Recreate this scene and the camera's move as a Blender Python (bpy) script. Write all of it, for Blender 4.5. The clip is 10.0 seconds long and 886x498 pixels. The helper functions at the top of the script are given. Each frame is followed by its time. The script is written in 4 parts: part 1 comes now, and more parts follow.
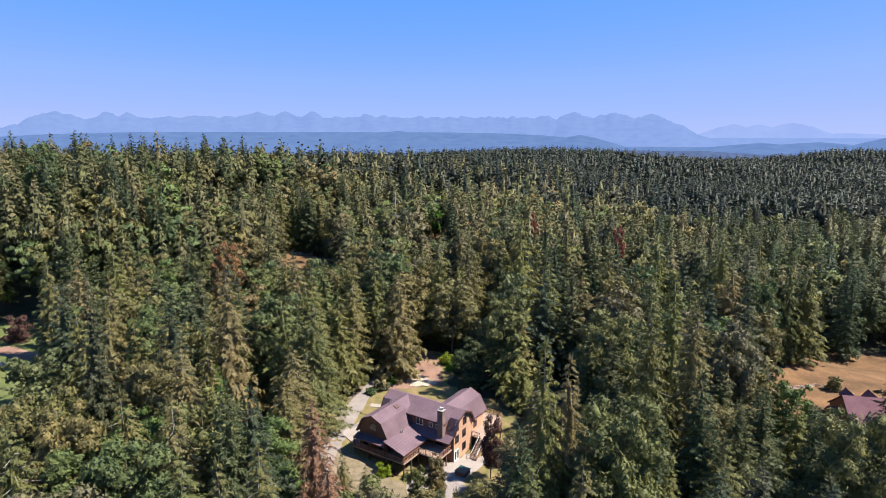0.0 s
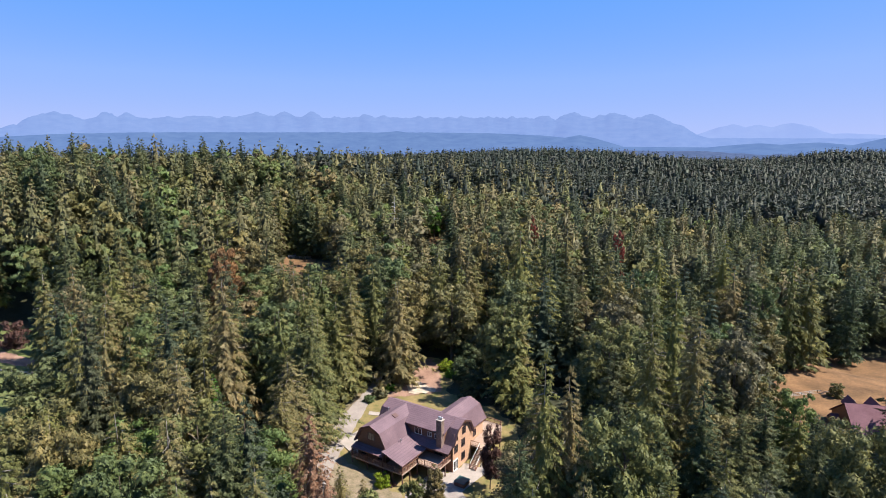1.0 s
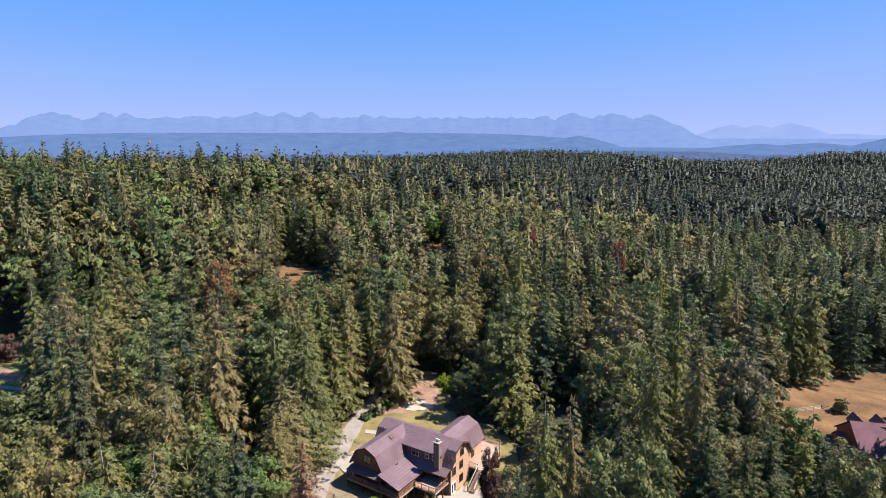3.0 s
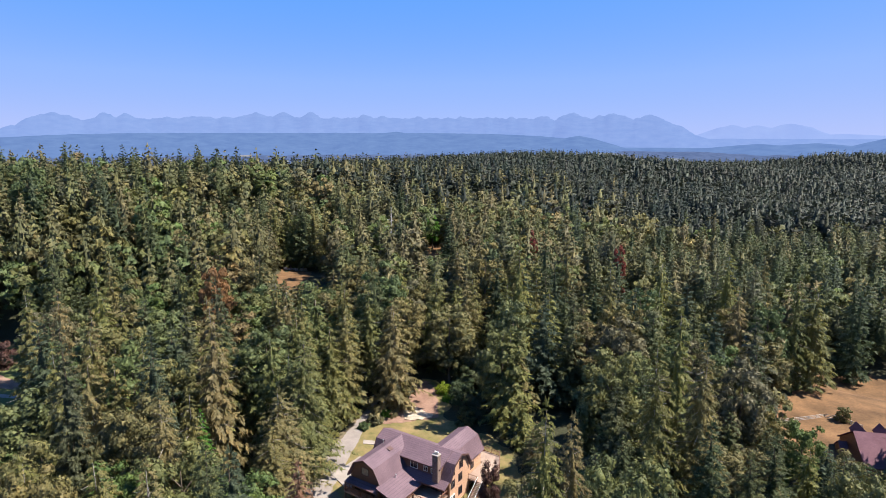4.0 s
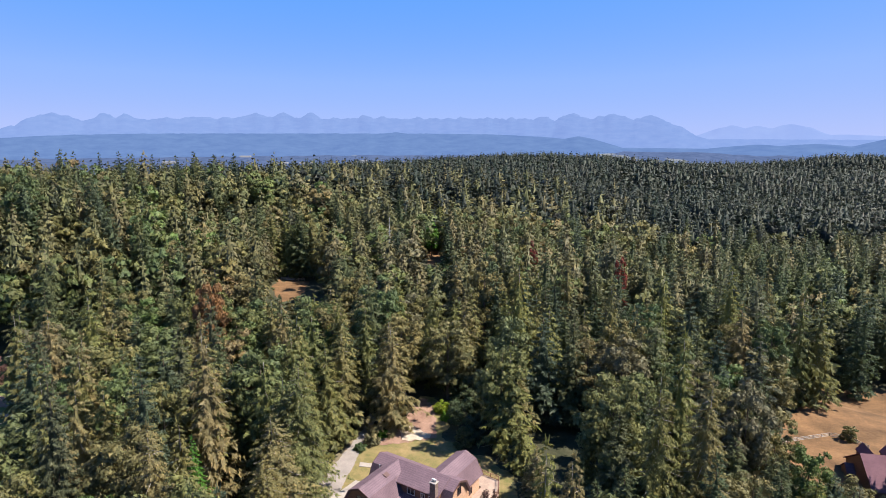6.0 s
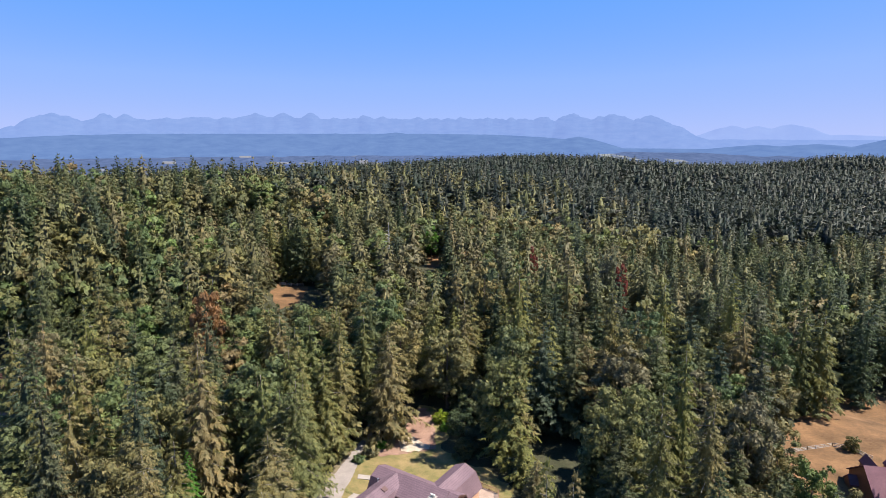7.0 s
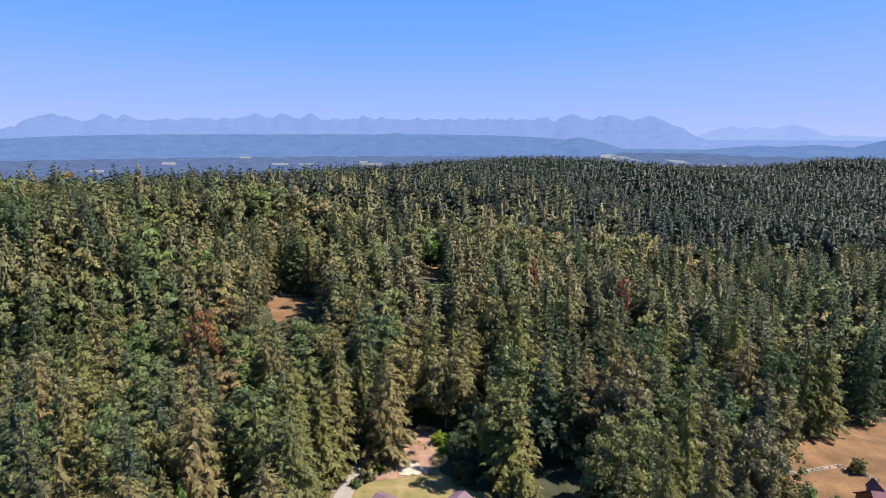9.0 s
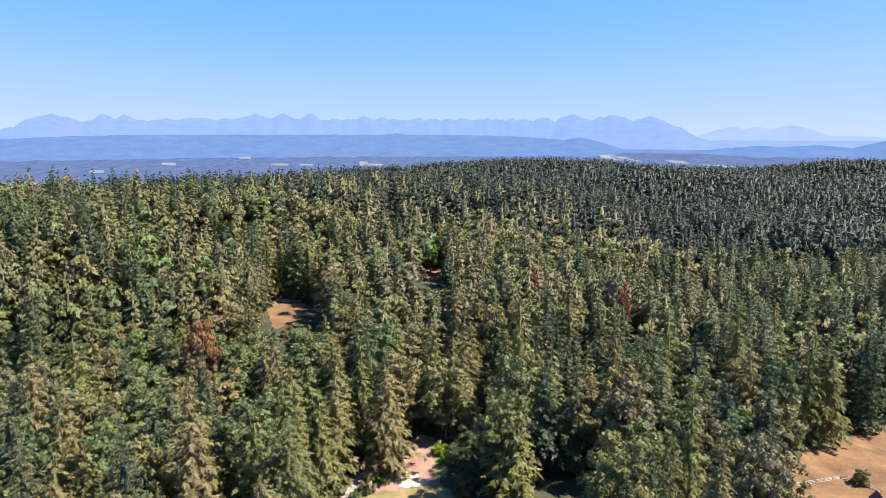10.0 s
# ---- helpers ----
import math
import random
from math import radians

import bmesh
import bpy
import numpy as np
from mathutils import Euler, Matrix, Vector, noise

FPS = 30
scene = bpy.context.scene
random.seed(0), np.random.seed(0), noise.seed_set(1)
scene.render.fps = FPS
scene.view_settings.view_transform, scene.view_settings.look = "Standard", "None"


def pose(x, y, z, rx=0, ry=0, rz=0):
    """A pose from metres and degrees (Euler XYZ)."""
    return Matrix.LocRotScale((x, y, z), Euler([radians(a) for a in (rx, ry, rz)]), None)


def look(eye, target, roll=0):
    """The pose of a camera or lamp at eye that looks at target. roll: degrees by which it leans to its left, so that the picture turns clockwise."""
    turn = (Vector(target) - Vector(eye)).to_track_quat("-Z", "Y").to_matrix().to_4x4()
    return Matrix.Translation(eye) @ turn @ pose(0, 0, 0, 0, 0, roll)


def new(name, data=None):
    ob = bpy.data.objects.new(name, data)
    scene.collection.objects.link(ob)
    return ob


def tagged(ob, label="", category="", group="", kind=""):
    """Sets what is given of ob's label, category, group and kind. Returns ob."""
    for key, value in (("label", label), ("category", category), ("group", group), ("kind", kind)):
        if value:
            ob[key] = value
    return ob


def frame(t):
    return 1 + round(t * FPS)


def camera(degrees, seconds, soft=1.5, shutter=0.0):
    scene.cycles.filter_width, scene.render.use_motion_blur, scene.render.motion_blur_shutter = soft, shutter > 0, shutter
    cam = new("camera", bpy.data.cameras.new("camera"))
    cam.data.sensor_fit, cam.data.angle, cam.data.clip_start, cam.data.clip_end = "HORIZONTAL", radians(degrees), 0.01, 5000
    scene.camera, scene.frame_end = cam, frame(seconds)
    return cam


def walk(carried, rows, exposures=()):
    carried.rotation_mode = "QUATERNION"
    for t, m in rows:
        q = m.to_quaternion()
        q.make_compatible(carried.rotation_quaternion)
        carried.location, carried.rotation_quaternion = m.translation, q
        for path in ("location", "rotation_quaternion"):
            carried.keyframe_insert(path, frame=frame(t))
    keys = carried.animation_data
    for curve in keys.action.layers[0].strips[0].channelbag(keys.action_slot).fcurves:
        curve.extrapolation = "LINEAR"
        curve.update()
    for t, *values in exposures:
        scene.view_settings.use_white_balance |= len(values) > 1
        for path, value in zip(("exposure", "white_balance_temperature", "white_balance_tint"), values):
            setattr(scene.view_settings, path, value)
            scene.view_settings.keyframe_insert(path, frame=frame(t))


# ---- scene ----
cam = camera(73.0, 10.0, soft=0.5)


def eye_at(t):
    """The drone's smooth climb: forward and up at a slowly growing pace."""
    return (0.0457 * t + 0.0383 * t ** 2 - 0.0028 * t ** 3,
            1.4131 * t + 0.0638 * t ** 2 - 0.00409 * t ** 3,
            64.0 + 1.1912 * t + 0.0545 * t ** 2 - 0.00061 * t ** 3)


EXPO = 1.24
walk(cam, [(t, pose(*eye_at(t), 90 - 10.84, 0, max(0.0, 0.135 * (1 - t / 2.2)))) for t in [k * 0.5 for k in range(21)]],
     exposures=[(0.0, EXPO), (9.2, EXPO), (9.5, EXPO + 0.14), (10.0, EXPO + 0.42)])

# ---- light ----
SUN_AZ, SUN_EL = radians(94), radians(54)      # azimuth clockwise from +y
sun = new("sun", bpy.data.lights.new("sun", "SUN"))
sun.data.energy, sun.data.angle, sun.data.color = 5.0, radians(0.53), (1.0, 0.94, 0.84)
sun_way = Vector((math.sin(SUN_AZ) * math.cos(SUN_EL), math.cos(SUN_AZ) * math.cos(SUN_EL), math.sin(SUN_EL)))
sun.matrix_world = look(sun_way * 100, (0, 0, 0))
world = bpy.data.worlds.new("sky")
scene.world = world
world.use_nodes = True
wn = world.node_tree.nodes
sky = wn.new("ShaderNodeTexSky")
sky.sky_type, sky.sun_disc = "NISHITA", False
sky.sun_elevation, sky.sun_rotation = SUN_EL, SUN_AZ
sky.altitude, sky.air_density, sky.dust_density, sky.ozone_density = 150, 0.6, 0.0, 3.0
# the clear summer blue: deep overhead, pale lilac towards the horizon
def wire(a, b):
    world.node_tree.links.new(a, b)


value, scaled, blue, gain = wn.new("ShaderNodeRGBToBW"), wn.new("ShaderNodeMath"), wn.new("ShaderNodeValToRGB"), wn.new("ShaderNodeVectorMath")
scaled.operation, scaled.inputs[1].default_value = "MULTIPLY", 0.1
gain.operation, gain.inputs[1].default_value = "MULTIPLY", (4.25, 4.2, 4.25)
blue.color_ramp.elements.new(0.3)
blue.color_ramp.elements.new(0.45)
for e, (at, c) in zip(blue.color_ramp.elements, ((0.05, (0.05, 0.20, 0.62)), (0.2, (0.125, 0.385, 1.0)), (0.42, (0.30, 0.50, 1.0)), (1.0, (0.56, 0.62, 0.98)))):
    e.position, e.color = at, (*c, 1)
wire(sky.outputs[0], value.inputs[0])
wire(value.outputs[0], scaled.inputs[0])
wire(scaled.outputs[0], blue.inputs[0])
wire(blue.outputs[0], gain.inputs[0])
wire(gain.outputs[0], wn["Background"].inputs[0])
wn["Background"].inputs[1].default_value = 0.1


# ---- materials ----
def material(name, rough=0.8, metal=0.0, spec=0.3):
    m = bpy.data.materials.new(name)
    m.use_nodes = True
    nt = m.node_tree
    b = nt.nodes["Principled BSDF"]
    b.inputs["Roughness"].default_value = rough
    b.inputs["Metallic"].default_value = metal
    b.inputs["Specular IOR Level"].default_value = spec
    return m, nt, b


def ramp(nt, fac, stops):
    r = nt.nodes.new("ShaderNodeValToRGB")
    while len(r.color_ramp.elements) < len(stops):
        r.color_ramp.elements.new(0.5)
    for e, (p, c) in zip(r.color_ramp.elements, stops):
        e.position, e.color = p, (*c, 1)
    nt.links.new(fac, r.inputs[0])
    return r.outputs[0]


def noise_of(nt, scale, detail=4, rough=0.6, kind="Object", stretch=(1, 1, 1)):
    """A noise value in the thing's own metres (or in world metres)."""
    if kind == "World":
        co = nt.nodes.new("ShaderNodeNewGeometry").outputs["Position"]
    else:
        co = nt.nodes.new("ShaderNodeTexCoord").outputs["Object"]
    mp = nt.nodes.new("ShaderNodeMapping")
    mp.inputs["Scale"].default_value = stretch
    nt.links.new(co, mp.inputs[0])
    n = nt.nodes.new("ShaderNodeTexNoise")
    n.inputs["Scale"].default_value, n.inputs["Detail"].default_value, n.inputs["Roughness"].default_value = scale, detail, rough
    nt.links.new(mp.outputs[0], n.inputs["Vector"])
    return n.outputs["Fac"]


def mix(nt, a, b, fac, how="MIX"):
    m = nt.nodes.new("ShaderNodeMix")
    m.data_type, m.blend_type = "RGBA", how
    for sock, v in ((m.inputs[0], fac), (m.inputs[6], a), (m.inputs[7], b)):
        if hasattr(v, "is_linked"):
            nt.links.new(v, sock)
        elif isinstance(v, tuple):
            sock.default_value = (*v, 1)
        else:
            sock.default_value = v
    return m.outputs[2]


def bump(nt, b, height, strength=0.5, dist=0.05):
    n = nt.nodes.new("ShaderNodeBump")
    n.inputs["Strength"].default_value, n.inputs["Distance"].default_value = strength, dist
    nt.links.new(height, n.inputs["Height"])
    nt.links.new(n.outputs[0], b.inputs["Normal"])


def mottled(name, dark, light, scale=0.5, fine=6.0, rough=0.85, bump_d=0.03, kind="Object", stretch=(1, 1, 1), metal=0.0, spec=0.3):
    """A surface with broad patches and fine grain."""
    m, nt, b = material(name, rough, metal, spec)
    big, small = noise_of(nt, scale, 4, 0.6, kind, stretch), noise_of(nt, fine, 5, 0.7, kind, stretch)
    base = ramp(nt, big, [(0.3, dark), (0.7, light)])
    grain = ramp(nt, small, [(0.25, (0.6, 0.6, 0.6)), (0.75, (1.25, 1.25, 1.25))])
    nt.links.new(mix(nt, base, grain, 0.8, "MULTIPLY"), b.inputs["Base Color"])
    bump(nt, b, small, 0.6, bump_d)
    return m


def foliage(name, tones, trans=0.4, spread=0.3, rough=0.6, fine=5.0, gaps=0.41):
    """Leaves: the tone goes by tree, with lighter and darker sprays within one crown."""
    m, nt, b = material(name, rough, 0, 0.25)
    info, att = nt.nodes.new("ShaderNodeObjectInfo"), nt.nodes.new("ShaderNodeAttribute")
    att.attribute_name = "tint"
    add = nt.nodes.new("ShaderNodeMath")
    add.operation = "ADD"
    nt.links.new(info.outputs["Random"], add.inputs[0])
    nt.links.new(att.outputs["Fac"], add.inputs[1])
    fr = nt.nodes.new("ShaderNodeMath")
    fr.operation = "FRACT"
    nt.links.new(add.outputs[0], fr.inputs[0])
    tone = ramp(nt, fr.outputs[0], [(k / (len(tones) - 1), c) for k, c in enumerate(tones)])
    isl = nt.nodes.new("ShaderNodeNewGeometry").outputs["Random Per Island"]
    v1 = ramp(nt, isl, [(0.0, (1 - spread, 1 - spread * 0.9, 1 - spread * 0.9)), (0.6, (1, 1, 1)), (1.0, (1 + spread * 1.3, 1 + spread * 1.1, 1 + spread * 0.8))])
    v2 = ramp(nt, noise_of(nt, 0.45, 3, 0.6, "World"), [(0.3, (0.78, 0.84, 0.84)), (0.7, (1.22, 1.14, 1.05))])
    col = mix(nt, mix(nt, tone, v1, 1.0, "MULTIPLY"), v2, 1.0, "MULTIPLY")
    nt.links.new(col, b.inputs["Base Color"])
    tr = nt.nodes.new("ShaderNodeBsdfTranslucent")
    nt.links.new(col, tr.inputs[0])
    mx = nt.nodes.new("ShaderNodeMixShader")
    mx.inputs[0].default_value = trans
    nt.links.new(b.outputs[0], mx.inputs[1])
    nt.links.new(tr.outputs[0], mx.inputs[2])
    # the gaps between needles and leaves
    gap = nt.nodes.new("ShaderNodeMath")
    gap.operation = "LESS_THAN"
    gap.inputs[1].default_value = gaps
    nt.links.new(noise_of(nt, fine, 1, 0.6), gap.inputs[0])
    air = nt.nodes.new("ShaderNodeBsdfTransparent")
    cut = nt.nodes.new("ShaderNodeMixShader")
    nt.links.new(gap.outputs[0], cut.inputs[0])
    nt.links.new(mx.outputs[0], cut.inputs[1])
    nt.links.new(air.outputs[0], cut.inputs[2])
    nt.links.new(cut.outputs[0] if gaps else mx.outputs[0], nt.nodes["Material Output"].inputs[0])
    return m


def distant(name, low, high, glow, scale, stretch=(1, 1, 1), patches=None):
    """Far land seen through miles of bright air, the haze put in as glow."""
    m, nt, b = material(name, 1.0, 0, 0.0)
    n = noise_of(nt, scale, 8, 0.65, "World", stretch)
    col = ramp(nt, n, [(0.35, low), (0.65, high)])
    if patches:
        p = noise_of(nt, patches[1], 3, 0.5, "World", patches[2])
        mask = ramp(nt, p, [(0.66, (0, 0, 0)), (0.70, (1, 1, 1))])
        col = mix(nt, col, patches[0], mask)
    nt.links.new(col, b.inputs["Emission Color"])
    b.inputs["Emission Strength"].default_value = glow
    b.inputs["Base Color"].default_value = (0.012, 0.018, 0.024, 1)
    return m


M_CEDAR = foliage("cedar_foliage", [(0.148, 0.146, 0.048), (0.186, 0.160, 0.063), (0.119, 0.141, 0.048), (0.212, 0.168, 0.080), (0.156, 0.160, 0.051), (0.179, 0.177, 0.056)])
M_FIR = foliage("fir_foliage", [(0.067, 0.094, 0.048), (0.090, 0.106, 0.048), (0.060, 0.083, 0.055), (0.110, 0.118, 0.048), (0.097, 0.102, 0.069)])
M_MAPLE = foliage("maple_foliage", [(0.088, 0.116, 0.040), (0.144, 0.131, 0.050), (0.075, 0.111, 0.045), (0.161, 0.135, 0.052), (0.133, 0.120, 0.069), (0.092, 0.140, 0.040), (0.173, 0.123, 0.061)], 0.25)
M_BROWN = foliage("dying_foliage", [(0.24, 0.13, 0.085), (0.20, 0.11, 0.065)], 0.3)
M_GREEN = foliage("young_foliage", [(0.06, 0.16, 0.02), (0.10, 0.19, 0.02)], 0.4)
M_ORANGE = foliage("autumn_foliage", [(0.230, 0.114, 0.055), (0.204, 0.123, 0.050)], 0.35)
M_RED = foliage("red_foliage", [(0.225, 0.058, 0.042), (0.165, 0.052, 0.048)], 0.35)
M_PLUM = foliage("plum_foliage", [(0.105, 0.055, 0.048), (0.085, 0.045, 0.040)], 0.3)
M_BUSH = foliage("bush_foliage", [(0.20, 0.26, 0.02), (0.16, 0.22, 0.02)], 0.4)
M_OLIVE = foliage("far_cedar_foliage", [(0.123, 0.112, 0.050), (0.104, 0.109, 0.048), (0.136, 0.114, 0.057), (0.098, 0.106, 0.045)], 0.2, 0.3, gaps=0.0)
# dark conifer green, with the blue of haze put into the tones
M_FARFOREST = foliage("hazy_far_foliage", [(0.021, 0.034, 0.024), (0.030, 0.037, 0.024), (0.018, 0.028, 0.024), (0.036, 0.040, 0.025), (0.019, 0.032, 0.026), (0.037, 0.037, 0.029)], 0.2, 0.3, gaps=0.0)
M_BARK = mottled("bark", (0.07, 0.05, 0.035), (0.16, 0.12, 0.09), 1.5, 9, 0.9, 0.04, stretch=(1, 1, 0.2))
M_CEDARBARK = mottled("grey_cedar_bark", (0.20, 0.17, 0.14), (0.36, 0.32, 0.28), 1.5, 9, 0.9, 0.04, stretch=(1, 1, 0.2))
M_SNAG = mottled("bare_grey_wood", (0.28, 0.26, 0.25), (0.45, 0.43, 0.42), 2, 9, 0.85, 0.02, stretch=(1, 1, 0.2))
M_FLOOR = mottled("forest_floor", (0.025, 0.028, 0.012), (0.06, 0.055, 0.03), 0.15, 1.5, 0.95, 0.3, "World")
M_LAWN = mottled("summer_lawn", (0.10, 0.10, 0.03), (0.25, 0.175, 0.08), 0.35, 5, 0.95, 0.06, "World")
M_GREENLAWN = mottled("green_lawn", (0.07, 0.095, 0.025), (0.13, 0.135, 0.045), 0.2, 5, 0.95, 0.06, "World")
M_DRYFIELD = mottled("dry_grass", (0.085, 0.046, 0.020), (0.20, 0.108, 0.050), 0.16, 1.6, 0.95, 0.2, "World")
M_DIRT = mottled("bare_earth", (0.17, 0.095, 0.068), (0.30, 0.185, 0.135), 0.35, 4, 0.95, 0.08, "World")
M_WORN = mottled("trodden_ground", (0.12, 0.10, 0.055), (0.24, 0.18, 0.125), 0.5, 4, 0.95, 0.08, "World")
M_CHIPS = mottled("wood_chips", (0.33, 0.26, 0.19), (0.47, 0.39, 0.31), 0.8, 7, 0.95, 0.08, "World")
M_GRAVEL = mottled("gravel", (0.20, 0.168, 0.152), (0.285, 0.245, 0.222), 0.3, 6, 0.95, 0.04, "World")
M_CONCRETE = mottled("concrete", (0.26, 0.222, 0.195), (0.335, 0.29, 0.26), 0.4, 8, 0.85, 0.01, "World")
# haze put into the glowing colour of the valley, hills, mountains and far walls
M_VALLEY = distant("hazy_valley", (0.055, 0.085, 0.20), (0.115, 0.155, 0.31), 0.54, 0.03, (1, 0.35, 1), ((0.34, 0.34, 0.33), 0.0035, (1, 0.25, 1)))
M_HILL = distant("hazy_hill", (0.102, 0.180, 0.42), (0.135, 0.225, 0.47), 0.5, 0.01, (1, 1, 3))
M_FARWALL = distant("hazy_pale_wall", (0.50, 0.50, 0.58), (0.60, 0.60, 0.66), 0.3, 0.05)
M_MOUNT = distant("hazy_mountain", (0.215, 0.325, 0.68), (0.25, 0.36, 0.715), 0.46, 0.012, (1, 1, 4))
M_MOUNT2 = distant("hazy_far_mountain", (0.30, 0.41, 0.80), (0.33, 0.44, 0.82), 0.45, 0.006)


# ---- mesh helpers ----
def mesh_of(name, verts, faces, mat, smooth=False, tint=None, normals=None):
    me = bpy.data.meshes.new(name)
    verts = np.asarray(verts, np.float32)
    faces = np.asarray(faces, np.int32)
    me.vertices.add(len(verts))
    me.vertices.foreach_set("co", verts.ravel())
    k = faces.shape[1]
    me.loops.add(faces.size)
    me.loops.foreach_set("vertex_index", faces.ravel())
    me.polygons.add(len(faces))
    me.polygons.foreach_set("loop_start", np.arange(0, faces.size, k, dtype=np.int32))
    if smooth:
        me.polygons.foreach_set("use_smooth", np.ones(len(faces), bool))
    if tint is not None:
        me.attributes.new("tint", "FLOAT", "POINT").data.foreach_set("value", np.asarray(tint, np.float32))
    me.materials.append(mat)
    me.update(calc_edges=True)
    if normals is not None:
        me.polygons.foreach_set("use_smooth", np.ones(len(faces), bool))
        me.normals_split_custom_set_from_vertices(normals)
    return me


def part(name, bm, mat, parent=None, label=""):
    """Links a bmesh as one mesh object, under a thing or a part."""
    me = bpy.data.meshes.new(name)
    bm.to_mesh(me)
    bm.free()
    me.materials.append(mat)
    ob = new(name, me)
    ob.parent = parent
    return tagged(ob, label)


def box_bm(x0, x1, y0, y1, z0, z1, bm=None, bevel=0.0):
    b = bmesh.new() if bm is None else bm
    v = [b.verts.new((x, y, z)) for x in (x0, x1) for y in (y0, y1) for z in (z0, z1)]
    fs = [b.faces.new([v[k] for k in q]) for q in ((0, 1, 3, 2), (4, 6, 7, 5), (0, 4, 5, 1), (2, 3, 7, 6), (0, 2, 6, 4), (1, 5, 7, 3))]
    if bevel:
        bmesh.ops.bevel(b, geom=list({e for f in fs for e in f.edges}), offset=bevel, segments=1, affect="EDGES")
    return b


def prism(poly, axis, a, b, bm=None):
    """A closed prism: poly in the two other axes, from a to b along axis (0 x, 1 y, 2 z)."""
    bm = bmesh.new() if bm is None else bm

    def at(p, k):
        q = list(p)
        q.insert(axis, k)
        return bm.verts.new(q)
    lo, hi = [at(p, a) for p in poly], [at(p, b) for p in poly]
    bm.faces.new(lo)
    bm.faces.new(hi[::-1])
    for k in range(len(poly)):
        n = (k + 1) % len(poly)
        bm.faces.new((lo[k], hi[k], hi[n], lo[n]))
    bmesh.ops.recalc_face_normals(bm, faces=bm.faces)
    return bm


# ---- ground ----
from mathutils.geometry import delaunay_2d_cdt

LAND = np.array([
    (-18, 131, 2.9), (-8, 140, 3.4), (4, 106, 1.3), (-2, 101, 1.2), (-5, 156, 4.5), (-21, 113, 2.9), (101, 150, -2.0), (-64, 256, 11.2),
    (-110, 150, 3.0), (0, 60, -2), (-60, 70, 0), (60, 70, -3), (-107, 322, 32), (-167, 261, 29), (-75, 253, 15), (-150, 222, 26), (-177, 291, 33), (-95, 380, 30), (-125, 165, 4), (-140, 180, 5), (-105, 140, 3),
    (-5, 355, 6), (14, 190, 5), (127, 255, -8), (130, 190, -8), (83, 175, 1), (-60, 470, 24), (-60, 570, 18),
    (0, 760, 16), (170, 950, 16), (530, 1050, -6), (800, 1050, 14)])
LAND2 = np.array([(300, 600, -8), (500, 600, 0), (-500, 650, -60), (-350, 1000, -75), (-100, 1500, -80), (0, -300, -5), (1500, 900, 10), (700, 1600, -70),
                  (-1500, 500, -60), (-400, 0, -4), (400, 0, -6)])


def land(x, y):
    """The height of the ground."""
    x, y = np.asarray(x, float), np.asarray(y, float)
    num = den = 0.0
    for px, py, pz in np.vstack([LAND, LAND2]):
        w = 1.0 / ((x - px) ** 2 + (y - py) ** 2 + 150.0) ** 2
        num, den = num + w * pz, den + w
    z = num / den
    r = np.hypot(x, y)
    k = np.clip((r - 1300) / 700, 0, 1)
    k = k * k * (3 - 2 * k)
    up = np.clip((r - 2900) / 1900, 0, 1)
    far = -82 + 62 * up * up * (3 - 2 * up)
    return z * (1 - k) + far * k


def land1(x, y):
    return float(land(x, y))


def graded(lo, hi, mid0, mid1, fine, grow):
    """Grid lines: fine between mid0 and mid1, growing outwards."""
    c = list(np.arange(mid0, mid1 + 0.1, fine))
    s = fine
    while c[-1] < hi:
        s *= grow
        c.append(min(hi, c[-1] + s))
    s = fine
    while c[0] > lo:
        s *= grow
        c.insert(0, max(lo, c[0] - s))
    return np.array(c)


gx, gy = graded(-4900, 4900, -140, 160, 4, 1.09), graded(-900, 4900, 30, 340, 4, 1.05)
GX, GY = np.meshgrid(gx, gy)
GZ = land(GX, GY)
nx, ny = len(gx), len(gy)
quad = np.array([(0, 1, nx + 1, nx)]) + (np.arange(ny - 1)[:, None] * nx + np.arange(nx - 1)[None]).reshape(-1, 1)
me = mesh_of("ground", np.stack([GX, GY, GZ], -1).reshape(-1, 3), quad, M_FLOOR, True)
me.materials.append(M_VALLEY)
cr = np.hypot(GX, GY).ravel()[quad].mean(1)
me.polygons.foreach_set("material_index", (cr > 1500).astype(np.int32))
tagged(new("ground", me), "dark forest floor rolling towards a hazy wooded valley", "ground", kind="structure")


def inside(poly, x, y):
    c = np.zeros(np.shape(x), bool)
    for (x0, y0), (x1, y1) in zip(poly, poly[1:] + poly[:1]):
        c ^= ((y0 > y) != (y1 > y)) & (x < (x1 - x0) * (y - y0) / ((y1 - y0) or 1e-9) + x0)
    return c


